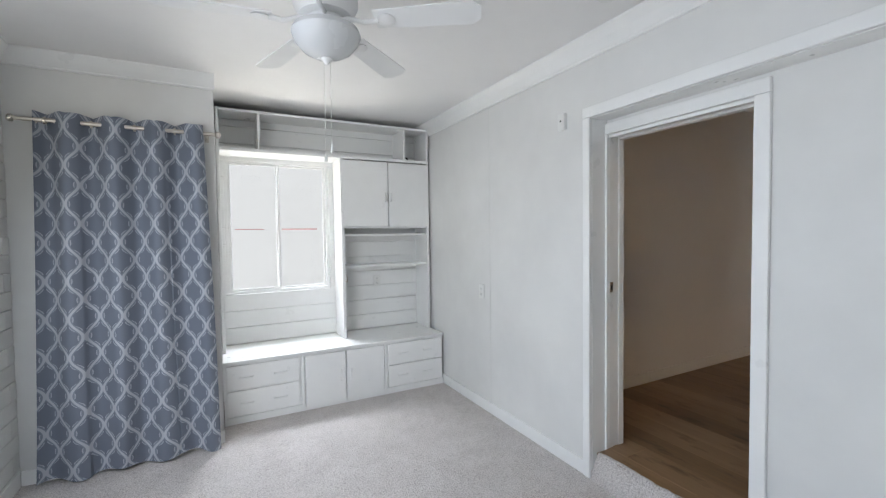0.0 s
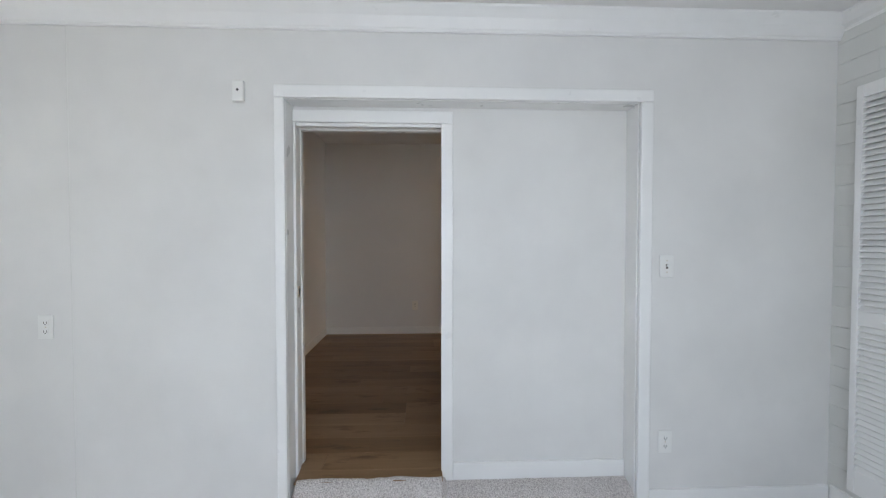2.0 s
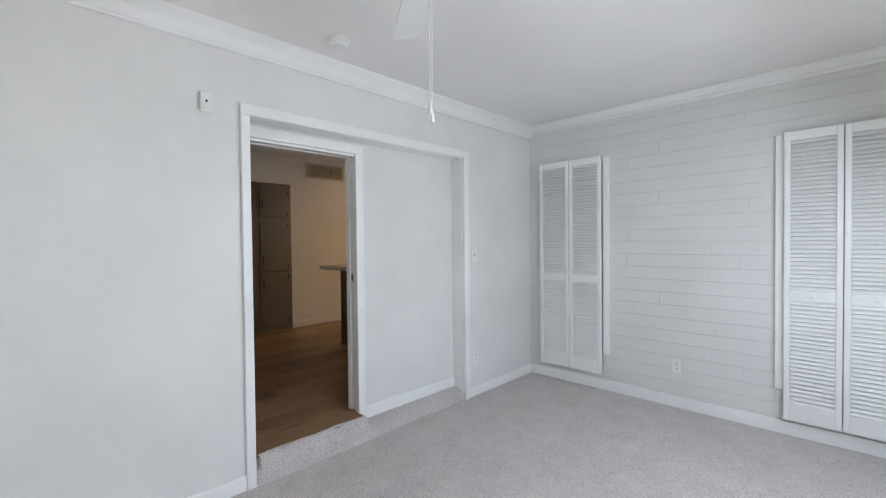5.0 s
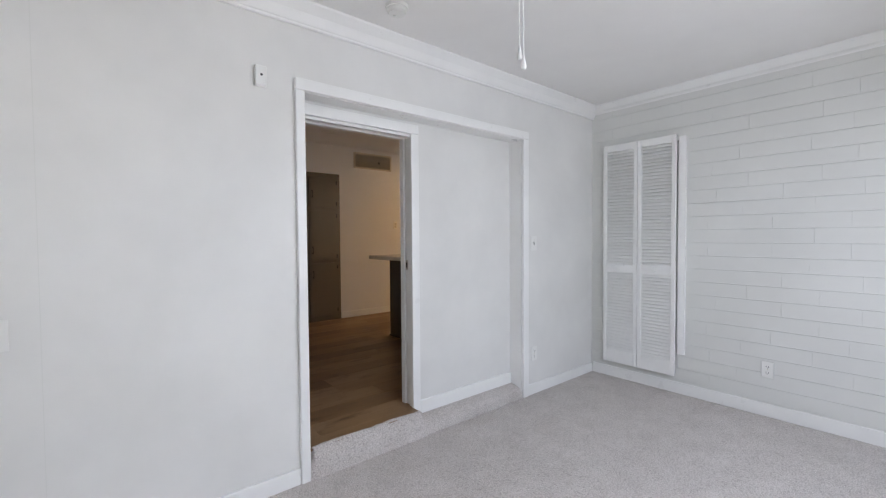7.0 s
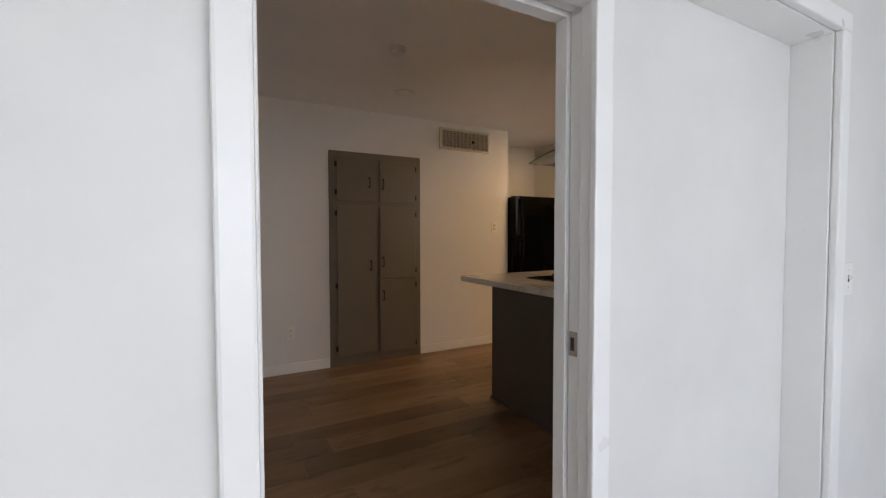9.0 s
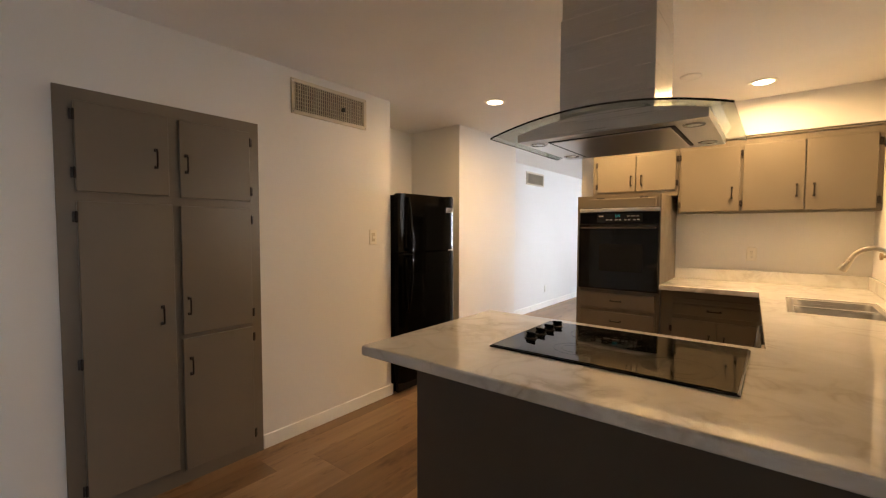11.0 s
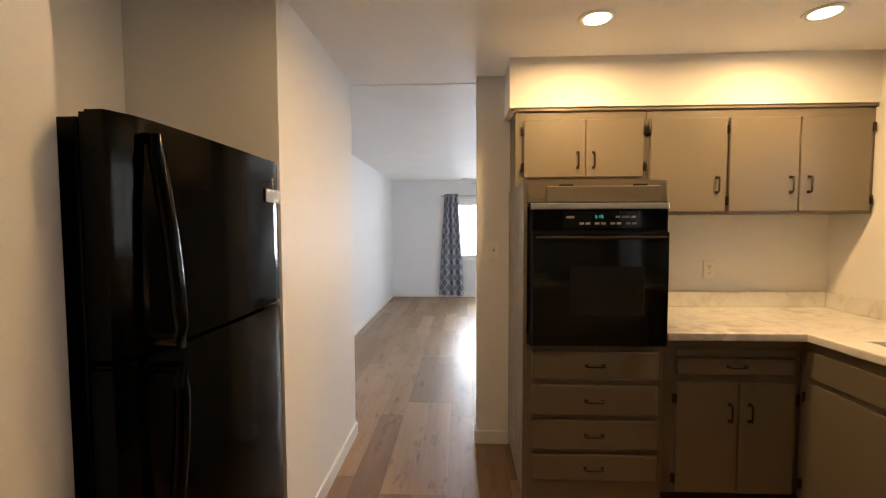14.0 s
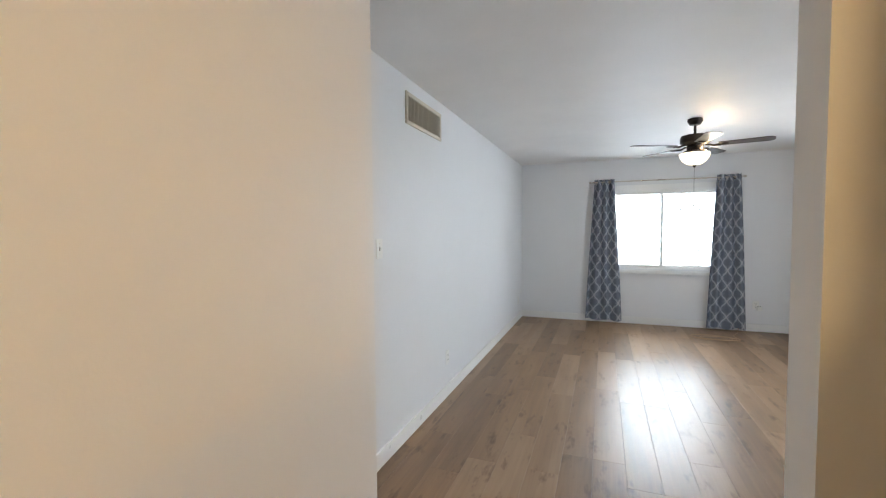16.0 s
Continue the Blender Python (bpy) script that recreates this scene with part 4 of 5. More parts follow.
# ---- kitchen: built-in pantry ----
PX = EX
pantry = thing("pantry_cabinet", (PX, 0.4, KF), "tall taupe painted pantry cabinet built into the wall", "cabinet")
part("face_frame", box(PX - 0.014, PX + 0.03, -0.068, 0.868, KF, 2.185, 0.003), M_cab, pantry)
for y0, y1, z0, z1, hy, hz, hs, zs in (
        (0.425, 0.800, 1.715, 2.125, 0.485, 1.90, 0.803, (1.80, 2.06)),
        (-0.005, 0.375, 1.710, 2.120, 0.345, 1.89, -0.008, (1.77, 2.06)),
        (0.412, 0.800, 0.245, 1.672, 0.475, 1.10, 0.803, (0.32, 0.92, 1.60)),
        (-0.005, 0.378, 0.972, 1.668, 0.348, 1.13, -0.008, (1.04, 1.60)),
        (-0.005, 0.382, 0.225, 0.952, 0.345, 0.80, -0.008, (0.29, 0.89))):
    d = part("door", box(PX - 0.034, PX - 0.0145, y0, y1, z0, z1, 0.005), M_cab, pantry)
    pull(d, PX - 0.034, hy, hz, (-1, 0))
    for z in zs:
        hinge(d, PX - 0.022, hs, z, (-1, 0))

plate_at("wall_outlet", EX, 1.22, 0.515, (-1, 0), "outlet", "cream duplex outlet on the pantry wall", "outlets", M_cream)
plate_at("dimmer_switch", EX, -1.008, 1.482, (-1, 0), "dimmer", "cream dimmer switch beside the refrigerator niche", "switches", M_cream)
plate_at("light_switch", 4.307, SY, 1.465, (0, 1), "switch", "cream toggle switch on the wall end by the oven", "switches", M_cream)
plate_at("wall_outlet", 2.92, SY, 1.335, (0, 1), "outlet", "cream duplex outlet above the counter", "outlets", M_cream)
gr = grille("air_vent", EX, -0.94, -0.30, 2.305, 2.535, 34, "cream steel return air vent above the dimmer", 7)
part("damper_knob", lathe([(0.008, -0.02), (0.016, -0.026), (0.016, -0.036), (0.001, -0.04)], (EX, -0.705, 2.405), "x", 16), M_blackmat, gr, "black damper knob", smooth=True)

# ---- kitchen: refrigerator ----
fr = thing("refrigerator", (5.5, -1.58, KF), "black two-door top-freezer refrigerator standing in a niche", "refrigerator")
FXF, FY0, FY1, FT = 5.165, -1.975, -1.222, 1.842
part("cabinet", box(FXF + 0.085, 5.86, FY0 + 0.008, FY1 - 0.004, KF + 0.02, FT - 0.012, 0.006), M_black, fr)
part("kick_plate", box(FXF + 0.06, FXF + 0.09, FY0 + 0.02, FY1 - 0.02, KF + 0.01, KF + 0.10, 0.003), M_blackmat, fr)
for z0, z1, hz0, hz1, nm in ((1.355, FT, 1.375, 1.80, "freezer_door"), (KF + 0.10, 1.343, 0.86, 1.32, "fridge_door")):
    bm = bmesh.new()
    prof = []
    n = 16
    for k in range(n + 1):
        s = k / n
        y = FY0 + (FY1 - FY0) * s
        prof.append((FXF + 0.012 - 0.012 * math.sin(math.pi * s) + (0.02 * (1 - min(1, min(s, 1 - s) / 0.05)) ** 2), y))
    ring = prof + [(FXF + 0.078, FY1), (FXF + 0.078, FY0)]
    lo = [bm.verts.new((x, y, z0)) for x, y in ring]
    hi = [bm.verts.new((x, y, z1)) for x, y in ring]
    bm.faces.new(lo)
    bm.faces.new(hi)
    for k in range(len(ring)):
        bm.faces.new((lo[k], lo[(k + 1) % len(ring)], hi[(k + 1) % len(ring)], hi[k]))
    bmesh.ops.bevel(bm, geom=[e for e in bm.edges if abs(e.verts[0].co.z - e.verts[1].co.z) < 1e-5], offset=0.006, segments=2, affect="EDGES")
    d = part(nm, bm, M_black, fr, smooth=True)
    hy = FY1 - 0.075
    pts = []
    for k in range(13):
        s = k / 12
        z = hz0 + (hz1 - hz0) * s
        bow = math.sin(math.pi * (0.5 + 0.5 * s if nm == "freezer_door" else 0.5 * s))
        pts.append((FXF - 0.012 - 0.042 * bow, hy, z))
    pts = [(FXF + 0.01, hy, pts[0][2])] + pts + [(FXF + 0.01, hy, pts[-1][2])]
    part("handle", tube(pts, [0.016] + [0.016] * 13 + [0.012], 12), M_black, d, "black bowed door handle", smooth=True)
part("hinge_cover", box(FXF + 0.03, FXF + 0.13, FY0 + 0.01, FY0 + 0.07, FT - 0.012, FT + 0.012, 0.005), M_blackmat, fr)
part("badge", box(FXF - 0.0015, FXF + 0.014, FY0 + 0.05, FY0 + 0.155, 1.70, 1.745, 0.002), M_nickel, fr, "small steel maker's badge")

# ---- kitchen: oven column, wall and base cabinets ----
CF = -2.58
col = thing("oven_cabinet", (3.85, -2.9, KF), "tall taupe painted cabinet holding the wall oven and four drawers", "cabinet")
part("side_panel", box(4.188, 4.208, SY, CF - 0.002, KF + 0.055, 1.845, 0.002), M_cab, col)
part("side_panel", box(3.505, 3.522, SY, CF - 0.002, KF + 0.055, 1.845, 0.002), M_cab, col)
part("top_rail", box(3.522, 4.188, CF - 0.02, CF, 1.735, 1.845, 0.001), M_cab, col)
part("face_frame", box(3.522, 4.188, CF - 0.02, CF, KF + 0.056, 1.018, 0.001), M_cab, col)
part("top_board", box(3.522, 4.188, CF - 0.02, SY, 1.83, 1.844), M_cab, col)
part("toe_kick", box(3.51, 4.195, SY + 0.002, CF - 0.055, KF, KF + 0.056), M_toe, col)
flap = part("flap", box(3.545, 4.10, CF, CF + 0.018, 1.735, 1.815, 0.004), M_cab, col)
for x in (3.64, 4.00):
    hb = box(x - 0.035, x + 0.035, CF + 0.001, CF + 0.012, 1.812, 1.826, 0.004)
    part("hinge", hb, M_bronze, flap, "black butterfly hinge")
for z0, z1 in ((0.844, 0.99), (0.659, 0.814), (0.484, 0.633), (0.32, 0.455)):
    d = part("drawer", box(3.535, 4.163, CF, CF + 0.020, z0, z1, 0.006), M_cab, col)
    pull(d, 3.85, CF + 0.020, (z0 + z1) / 2, (0, 1), False)

oven = thing("wall_oven", (3.85, -2.8, 1.02), "black built-in electric wall oven with a glass door", "oven")
part("body", box(3.53, 4.16, CF - 0.5, CF - 0.021, 1.03, 1.72), M_blackmat, oven)
part("trim_frame", box(3.508, 4.178, CF - 0.019, CF + 0.022, 1.015, 1.732, 0.004), M_blackmat, oven)
part("top_strip", box(3.508, 4.178, CF + 0.0225, CF + 0.034, 1.700, 1.730, 0.004), M_steel, oven, "dull steel top strip")
pan = part("control_panel", box(3.515, 4.171, CF + 0.0225, CF + 0.030, 1.598, 1.698, 0.003), M_black, oven, "black glossy control panel")
dsp = part("display", box(3.64, 4.02, CF + 0.0302, CF + 0.0312, 1.607, 1.688), M_glassblack, pan)
dr = part("door", box(3.513, 4.173, CF + 0.0225, CF + 0.052, 1.025, 1.588, 0.005), M_glassblack, oven, "black glass oven door")
part("door_window", box(3.63, 3.99, CF + 0.0525, CF + 0.0535, 1.18, 1.42, 0.0), M_ring, dr, "dark mesh door window")
part("door_handle", box(3.530, 4.156, CF + 0.050, CF + 0.072, 1.553, 1.567, 0.006), M_bronze, dr, "dark bronze handle bar")


def word(name, text, size, x, y, z, facing, mat, parent):
    cu = bpy.data.curves.new(name, "FONT")
    cu.body, cu.size, cu.extrude, cu.align_x = text, size, 0.0004, "CENTER"
    me_o = new(name, cu)
    dg = bpy.context.evaluated_depsgraph_get()
    me = bpy.data.meshes.new_from_object(me_o.evaluated_get(dg))
    bpy.data.objects.remove(me_o)
    me.materials.append(mat)
    o = new(name, me)
    o.parent = parent
    base = BASE[parent.name]
    o.location = Vector((x, y, z)) - base
    o.rotation_euler = (radians(90), 0, radians(facing))
    return o


word("clock_digits", "5:15", 0.024, 3.845, CF + 0.0316, 1.655, 180, M_clock, dsp)
for k in range(4):
    for r, zz in enumerate((1.662, 1.630)):
        if r == 0 and k < 2:
            continue
        xx = 3.755 - 0.045 * (k - 2) if r == 0 else 3.93 - 0.075 * k
        for q in range(2):
            part("button_print", box(xx - 0.012 - 0.03 * q, xx + 0.010 - 0.03 * q, CF + 0.0313, CF + 0.0317, zz - 0.005, zz + 0.005), M_grey, dsp)
part("maker_mark", box(3.965, 4.005, CF + 0.0313, CF + 0.0317, 1.655, 1.668), M_grey, dsp)

up = thing("wall_cabinet", (3.82, -3.1, 1.885), "taupe painted wall cabinet above the oven, two small doors", "cabinet", "wall cabinets")
UFY = -2.97
part("body", box(3.452, 4.203, UFY - 0.018, SY, 1.848, 2.300, 0.002), M_cab, up)
part("face_frame", box(3.452, 4.203, UFY - 0.017, UFY, 1.850, 2.300, 0.002), M_cab, up)
for x0, x1, hx, sx in ((3.805, 4.155, 3.845, 4.160), (3.470, 3.798, 3.755, 3.464)):
    d = part("door", box(x0, x1, UFY, UFY + 0.019, 1.902, 2.235, 0.005), M_cab, up)
    pull(d, hx, UFY + 0.019, 2.00, (0, 1))
    for z in (1.96, 2.17):
        hinge(d, sx, UFY + 0.012, z, (0, 1))
up2 = thing("wall_cabinet", (2.8, -3.1, 1.685), "taupe painted wall cabinet with three doors over the counter", "cabinet", "wall cabinets")
part("body", box(WX + 0.002, 3.450, UFY - 0.018, SY, 1.685, 2.300, 0.002), M_cab, up2)
part("face_frame", box(WX + 0.002, 3.450, UFY - 0.017, UFY, 1.683, 2.300, 0.002), M_cab, up2)
for x0, x1, hx, sx in ((3.003, 3.430, 3.055, 3.437), (2.600, 2.985, 2.645, 2.992), (2.208, 2.593, 2.545, 2.200)):
    d = part("door", box(x0, x1, UFY, UFY + 0.019, 1.697, 2.235, 0.005), M_cab, up2)
    pull(d, hx, UFY + 0.019, 1.85, (0, 1))
    for z in (1.76, 2.17):
        hinge(d, sx, UFY + 0.012, z, (0, 1))
run("trim_cabinet_top", [(WX, 4.225, -2.975, -2.955, 2.285, 2.304)], M_cab, "taupe scribe moulding under the soffit", 0.003)

CT = 1.093
CB = CT - 0.042
bs = thing("base_cabinet", (3.15, -2.9, KF), "taupe painted base cabinet with a drawer and two doors", "cabinet", "base cabinets")
BFY = -2.64
part("body", box(2.83, 3.503, BFY - 0.018, SY, KF + 0.07, CB, 0.001), M_cab, bs)
part("face_frame", box(2.79, 3.503, BFY - 0.017, BFY, KF + 0.07, CB, 0.002), M_cab, bs)
part("toe_kick", box(2.83, 3.503, BFY - 0.075, BFY - 0.06, KF, KF + 0.07), M_toe, bs)
part("bread_board", box(2.83, 3.415, BFY, BFY + 0.015, 0.952, 0.990, 0.004), M_cab, bs)
d = part("drawer", box(2.83, 3.415, BFY, BFY + 0.019, 0.855, 0.940, 0.005), M_cab, bs)
pull(d, 3.12, BFY + 0.019, 0.90, (0, 1), False)
for x0, x1, hx, sx in ((3.104, 3.415, 3.15, 3.422), (2.822, 3.098, 3.05, 2.815)):
    d = part("door", box(x0, x1, BFY, BFY + 0.019, 0.235, 0.815, 0.005), M_cab, bs)
    pull(d, hx, BFY + 0.019, 0.66, (0, 1))
    for z in (0.31, 0.73):
        hinge(d, sx, BFY + 0.012, z, (0, 1))

sb = thing("sink_cabinet", (2.5, -2.1, KF), "taupe painted sink cabinet with two doors and false drawer fronts", "cabinet", "base cabinets")
BFX = 2.79
part("body", box(WX + 0.002, BFX - 0.018, -3.24, -1.605, KF + 0.07, 0.90, 0.001), M_cab, sb)
part("face_frame", box(BFX - 0.017, BFX, -2.637, -1.605, KF + 0.07, CB, 0.002), M_cab, sb)
part("toe_kick", box(BFX - 0.075, BFX - 0.06, -2.64, -1.605, KF, KF + 0.07), M_toe, sb)
for y0, y1, hy, sy in ((-2.585, -2.075, -2.13, -2.592), (-2.055, -1.645, -2.01, -1.638)):
    part("false_drawer", box(BFX, BFX + 0.019, y0, y1, 0.865, 0.995, 0.005), M_cab, sb)
    d = part("door", box(BFX, BFX + 0.019, y0, y1, 0.235, 0.838, 0.005), M_cab, sb)
    pull(d, BFX + 0.019, hy, 0.66, (1, 0))
    for z in (0.31, 0.76):
        hinge(d, BFX + 0.012, sy, z, (1, 0))

dw = thing("dishwasher", (2.5, -1.3, KF), "black built-in dishwasher under the counter", "dishwasher")
part("body", box(2.22, BFX - 0.02, -1.60, -1.0, KF + 0.02, 1.02), M_blackmat, dw)
part("door", box(BFX - 0.02, BFX + 0.02, -1.598, -1.002, KF + 0.11, 0.895, 0.006), M_black, dw)
cp = part("control_panel", box(BFX - 0.02, BFX + 0.032, -1.598, -1.002, 0.905, 1.025, 0.012), M_black, dw)
part("maker_mark", box(BFX + 0.032, BFX + 0.0335, -1.53, -1.47, 0.985, 0.995), M_grey, cp)
part("kick_plate", box(BFX - 0.06, BFX - 0.045, -1.598, -1.002, KF, KF + 0.105), M_blackmat, dw)
fl = thing("filler_cabinet", (2.5, -0.9, KF), "taupe painted filler panel beside the dishwasher", "cabinet", "base cabinets")
part("panel", box(WX + 0.002, BFX, -0.998, -0.70, KF + 0.002, CB, 0.002), M_cab, fl)

pen = thing("peninsula_cabinet", (3.0, -0.4, KF), "dark taupe peninsula base under the cooktop", "cabinet", "base cabinets")
part("body", box(WX + 0.002, 3.905, -0.695, -0.05, KF + 0.002, CB, 0.002), M_cab, pen)
# outer panels and base strip are coloured darker than the cabinet body
part("back_panel", box(WX + 0.002, 3.925, -0.05, -0.032, KF + 0.002, CB, 0.003), M_cabdark, pen, "dark taupe back panel")
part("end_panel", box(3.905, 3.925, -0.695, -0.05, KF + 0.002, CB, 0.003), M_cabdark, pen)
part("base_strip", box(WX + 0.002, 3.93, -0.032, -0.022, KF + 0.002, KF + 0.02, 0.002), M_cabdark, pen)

# ---- kitchen: worktop, sink, tap, cooktop ----
SK = (2.255, 2.690, -2.415, -1.735)
top = thing("countertop", (2.5, -1.5, CB), "white marbled laminate countertop with rounded edges", "countertop")
sl = slab([(WX + 0.001, 3.503, SY + 0.001, -2.54), (WX + 0.001, 2.845, SY + 0.001, 0.19), (WX + 0.001, 4.015, -0.742, 0.19)], [SK], CB, CT, 0.008)
for v in sl.verts:
    if abs(v.co.x - 2.845) < 0.012:
        v.co.x -= 0.072 * max(0.0, min(1.0, (v.co.y + 2.54) / 1.8))
part("slab", sl, M_marble, top)
part("backsplash", box(WX + 0.021, 3.503, SY + 0.001, SY + 0.02, CT + 0.0005, CT + 0.10, 0.003), M_marble, top)
part("backsplash", box(WX + 0.001, WX + 0.02, SY + 0.001, 0.19, CT + 0.0005, CT + 0.10, 0.003), M_marble, top)

sink = thing("kitchen_sink", (2.47, -2.07, CT), "stainless steel double-bowl sink set into the counter", "sink")


def bowl_mesh(x0, x1, y0, y1, z, depth, rc):
    def ring(inset, zz, r):
        pts = []
        for cx, cy, a0 in ((x1 - inset - r, y1 - inset - r, 0), (x0 + inset + r, y1 - inset - r, 90), (x0 + inset + r, y0 + inset + r, 180), (x1 - inset - r, y0 + inset + r, 270)):
            for k in range(7):
                a = radians(a0 + 15 * k)
                pts.append(bm.verts.new((cx + r * math.cos(a), cy + r * math.sin(a), zz)))
        return pts
    bm = bmesh.new()
    rs = [ring(0, z, rc), ring(0.004, z - 0.01, rc), ring(0.012, z - depth + 0.03, rc), ring(0.04, z - depth, rc * 0.7)]
    for a, b in zip(rs, rs[1:]):
        for k in range(len(a)):
            bm.faces.new((a[k], a[(k + 1) % len(a)], b[(k + 1) % len(b)], b[k]))
    bm.faces.new(rs[-1])
    return bm


part("rim", slab([SK], [(2.285, 2.66, -2.385, -2.09), (2.285, 2.66, -2.06, -1.765)], CT - 0.018, CT - 0.010, 0.002), M_steel, sink)
for y0, y1 in ((-2.392, -2.083), (-2.067, -1.758)):
    b = part("bowl", bowl_mesh(2.278, 2.667, y0, y1, CT - 0.011, 0.165, 0.055), M_steel, sink, smooth=True)
    sd = b.modifiers.new("thickness", "SOLIDIFY")
    sd.thickness, sd.offset = 0.0015, 1
    part("drain", lathe([(0.045, 0.002), (0.040, 0.004), (0.030, 0.001)], (2.47, (y0 + y1) / 2, CT - 0.172)), M_chrome, b, smooth=True)

tap = thing("kitchen_faucet", (2.225, -2.06, CT), "brushed nickel gooseneck faucet with a side lever", "faucet")
tx, ty = 2.225, -2.06
part("base", lathe([(0.034, 0.0), (0.034, 0.008), (0.026, 0.016), (0.024, 0.05), (0.029, 0.075), (0.022, 0.10), (0.024, 0.13), (0.017, 0.145)], (tx, ty, CT + 0.0005)), M_nickel, tap, smooth=True)
arc = [(tx, ty, CT + 0.14)] + [(tx + 0.10 - 0.10 * math.cos(a) , ty - 0.02 * (1 - math.cos(a)), CT + 0.23 + 0.12 * math.sin(a)) for a in [k * math.pi / 14 for k in range(0, 13)]]
spt = part("spout", tube(arc, 0.0125, 14), M_nickel, tap, smooth=True)
e1, e2 = Vector(arc[-1]), (Vector(arc[-1]) - Vector(arc[-2])).normalized()
part("spray_head", tube([e1 - e2 * 0.005, e1 + e2 * 0.015, e1 + e2 * 0.05, e1 + e2 * 0.075], [0.0145, 0.017, 0.021, 0.023], 14), M_nickel, spt, smooth=True)
part("lever", tube([(tx, ty + 0.02, CT + 0.075), (tx, ty + 0.05, CT + 0.08), (tx - 0.005, ty + 0.075, CT + 0.10), (tx - 0.01, ty + 0.09, CT + 0.14)], [0.014, 0.013, 0.011, 0.013], 12), M_nickel, tap, smooth=True)

ck = thing("cooktop", (3.2, -0.37, CT), "black ceramic glass electric cooktop with four knobs", "cooktop")
part("frame", box(2.815, 3.612, -0.652, -0.103, CT + 0.0005, CT + 0.006, 0.002), M_blackmat, ck)
part("glass_top", box(2.822, 3.605, -0.645, -0.110, CT + 0.006, CT + 0.010, 0.001), M_glassblack, ck)
for bx_, by_, br_ in ((3.33, -0.50, 0.105), (3.33, -0.25, 0.075), (2.99, -0.50, 0.075), (2.99, -0.25, 0.105)):
    rg = bmesh.new()
    for rr in (br_, br_ * 0.62):
        ri = [[rg.verts.new((bx_ + (rr + d) * math.cos(2 * math.pi * k / 48), by_ + (rr + d) * math.sin(2 * math.pi * k / 48), CT + 0.0103)) for k in range(48)] for d in (0, 0.0025)]
        for k in range(48):
            rg.faces.new((ri[0][k], ri[0][(k + 1) % 48], ri[1][(k + 1) % 48], ri[1][k]))
    part("burner_ring", rg, M_ring, ck, "thin printed burner rings")
for k in range(4):
    ky = -0.555 + 0.088 * k
    kn = part("knob", lathe([(0.0215, 0.004), (0.0205, 0.011), (0.016, 0.0155), (0.001, 0.0165)], (3.53, ky, CT + 0.0102), "z", 24), M_black, ck, "black control knob on a dark collar", smooth=True)
    part("collar", lathe([(0.0255, 0.0), (0.025, 0.003), (0.0225, 0.005), (0.0205, 0.005)], (3.53, ky, CT + 0.0102), "z", 24), M_bronze, kn, "dark metal collar", smooth=True)
    gp = box(-0.022, 0.022, -0.0055, 0.0055, 0.0, 0.010, 0.004, None, 3)
    gp.transform(Matrix.Translation((3.53, ky, CT + 0.0245)) @ Matrix.Rotation(radians(12 - 9 * k), 4, "Z"))
    part("grip", gp, M_black, kn, smooth=True)

# ---- kitchen: island hood ----
HX, HY, HZ = 3.235, -0.38, 1.860
hood = thing("range_hood", (HX, HY, HZ), "stainless steel island range hood with a curved glass canopy", "range hood")
part("chimney", box(3.084, 3.404, -0.536, -0.262, HZ + 0.075, KC - 0.001, 0.003), M_steel, hood, "brushed stainless chimney")
part("chimney_sleeve", box(3.080, 3.408, -0.540, -0.258, HZ + 0.075, 2.32, 0.003), M_steel, hood, "brushed stainless lower sleeve")


def arched(x0, x1, y0, y1, z0, rise, thick, n=28, flat_bottom=False):
    """A sheet bowed along x: highest in the middle."""
    bm = bmesh.new()
    rows = []
    for k in range(n + 1):
        s = k / n
        x = x0 + (x1 - x0) * s
        b = rise * (1 - (2 * s - 1) ** 2)
        zb = z0 if flat_bottom else z0 + b
        zt = z0 + b + thick
        rows.append([bm.verts.new(p) for p in ((x, y0, zb), (x, y1, zb), (x, y1, zt), (x, y0, zt))])
    for a, b in zip(rows, rows[1:]):
        for j in range(4):
            bm.faces.new((a[j], a[(j + 1) % 4], b[(j + 1) % 4], b[j]))
    bm.faces.new(rows[0])
    bm.faces.new(rows[-1])
    return bm


HB = HZ + 0.022
cn = part("canopy_body", arched(2.921, 3.554, -0.72, -0.205, HB, 0.040, 0.028, 28, True), M_steel, hood, "brushed stainless canopy body", smooth=True)
part("canopy_glass", arched(2.855, 3.640, -0.78, -0.145, HZ + 0.036, 0.058, 0.007), M_hoodglass, hood, "curved clear glass canopy", smooth=True)
part("filter_gap", box(3.02, 3.455, -0.66, -0.265, HB - 0.003, HB + 0.001), M_slot, cn, "black gap round the filter panel")
part("filter_panel", box(3.034, 3.441, -0.656, -0.269, HB - 0.006, HB - 0.002, 0.001), M_steel, cn)
for x in (2.97, 3.505):
    for y in (-0.63, -0.29):
        ring = part("hood_light", lathe([(0.033, 0.0), (0.032, -0.003), (0.025, -0.0035), (0.023, -0.001)], (x, y, HB), "z", 24), M_chrome, cn, "small round hood light, switched off", smooth=True)
        part("lens", lathe([(0.0235, -0.0012), (0.015, -0.002), (0.001, -0.0022)], (x, y, HB), "z", 24), M_plastic, ring, smooth=True)

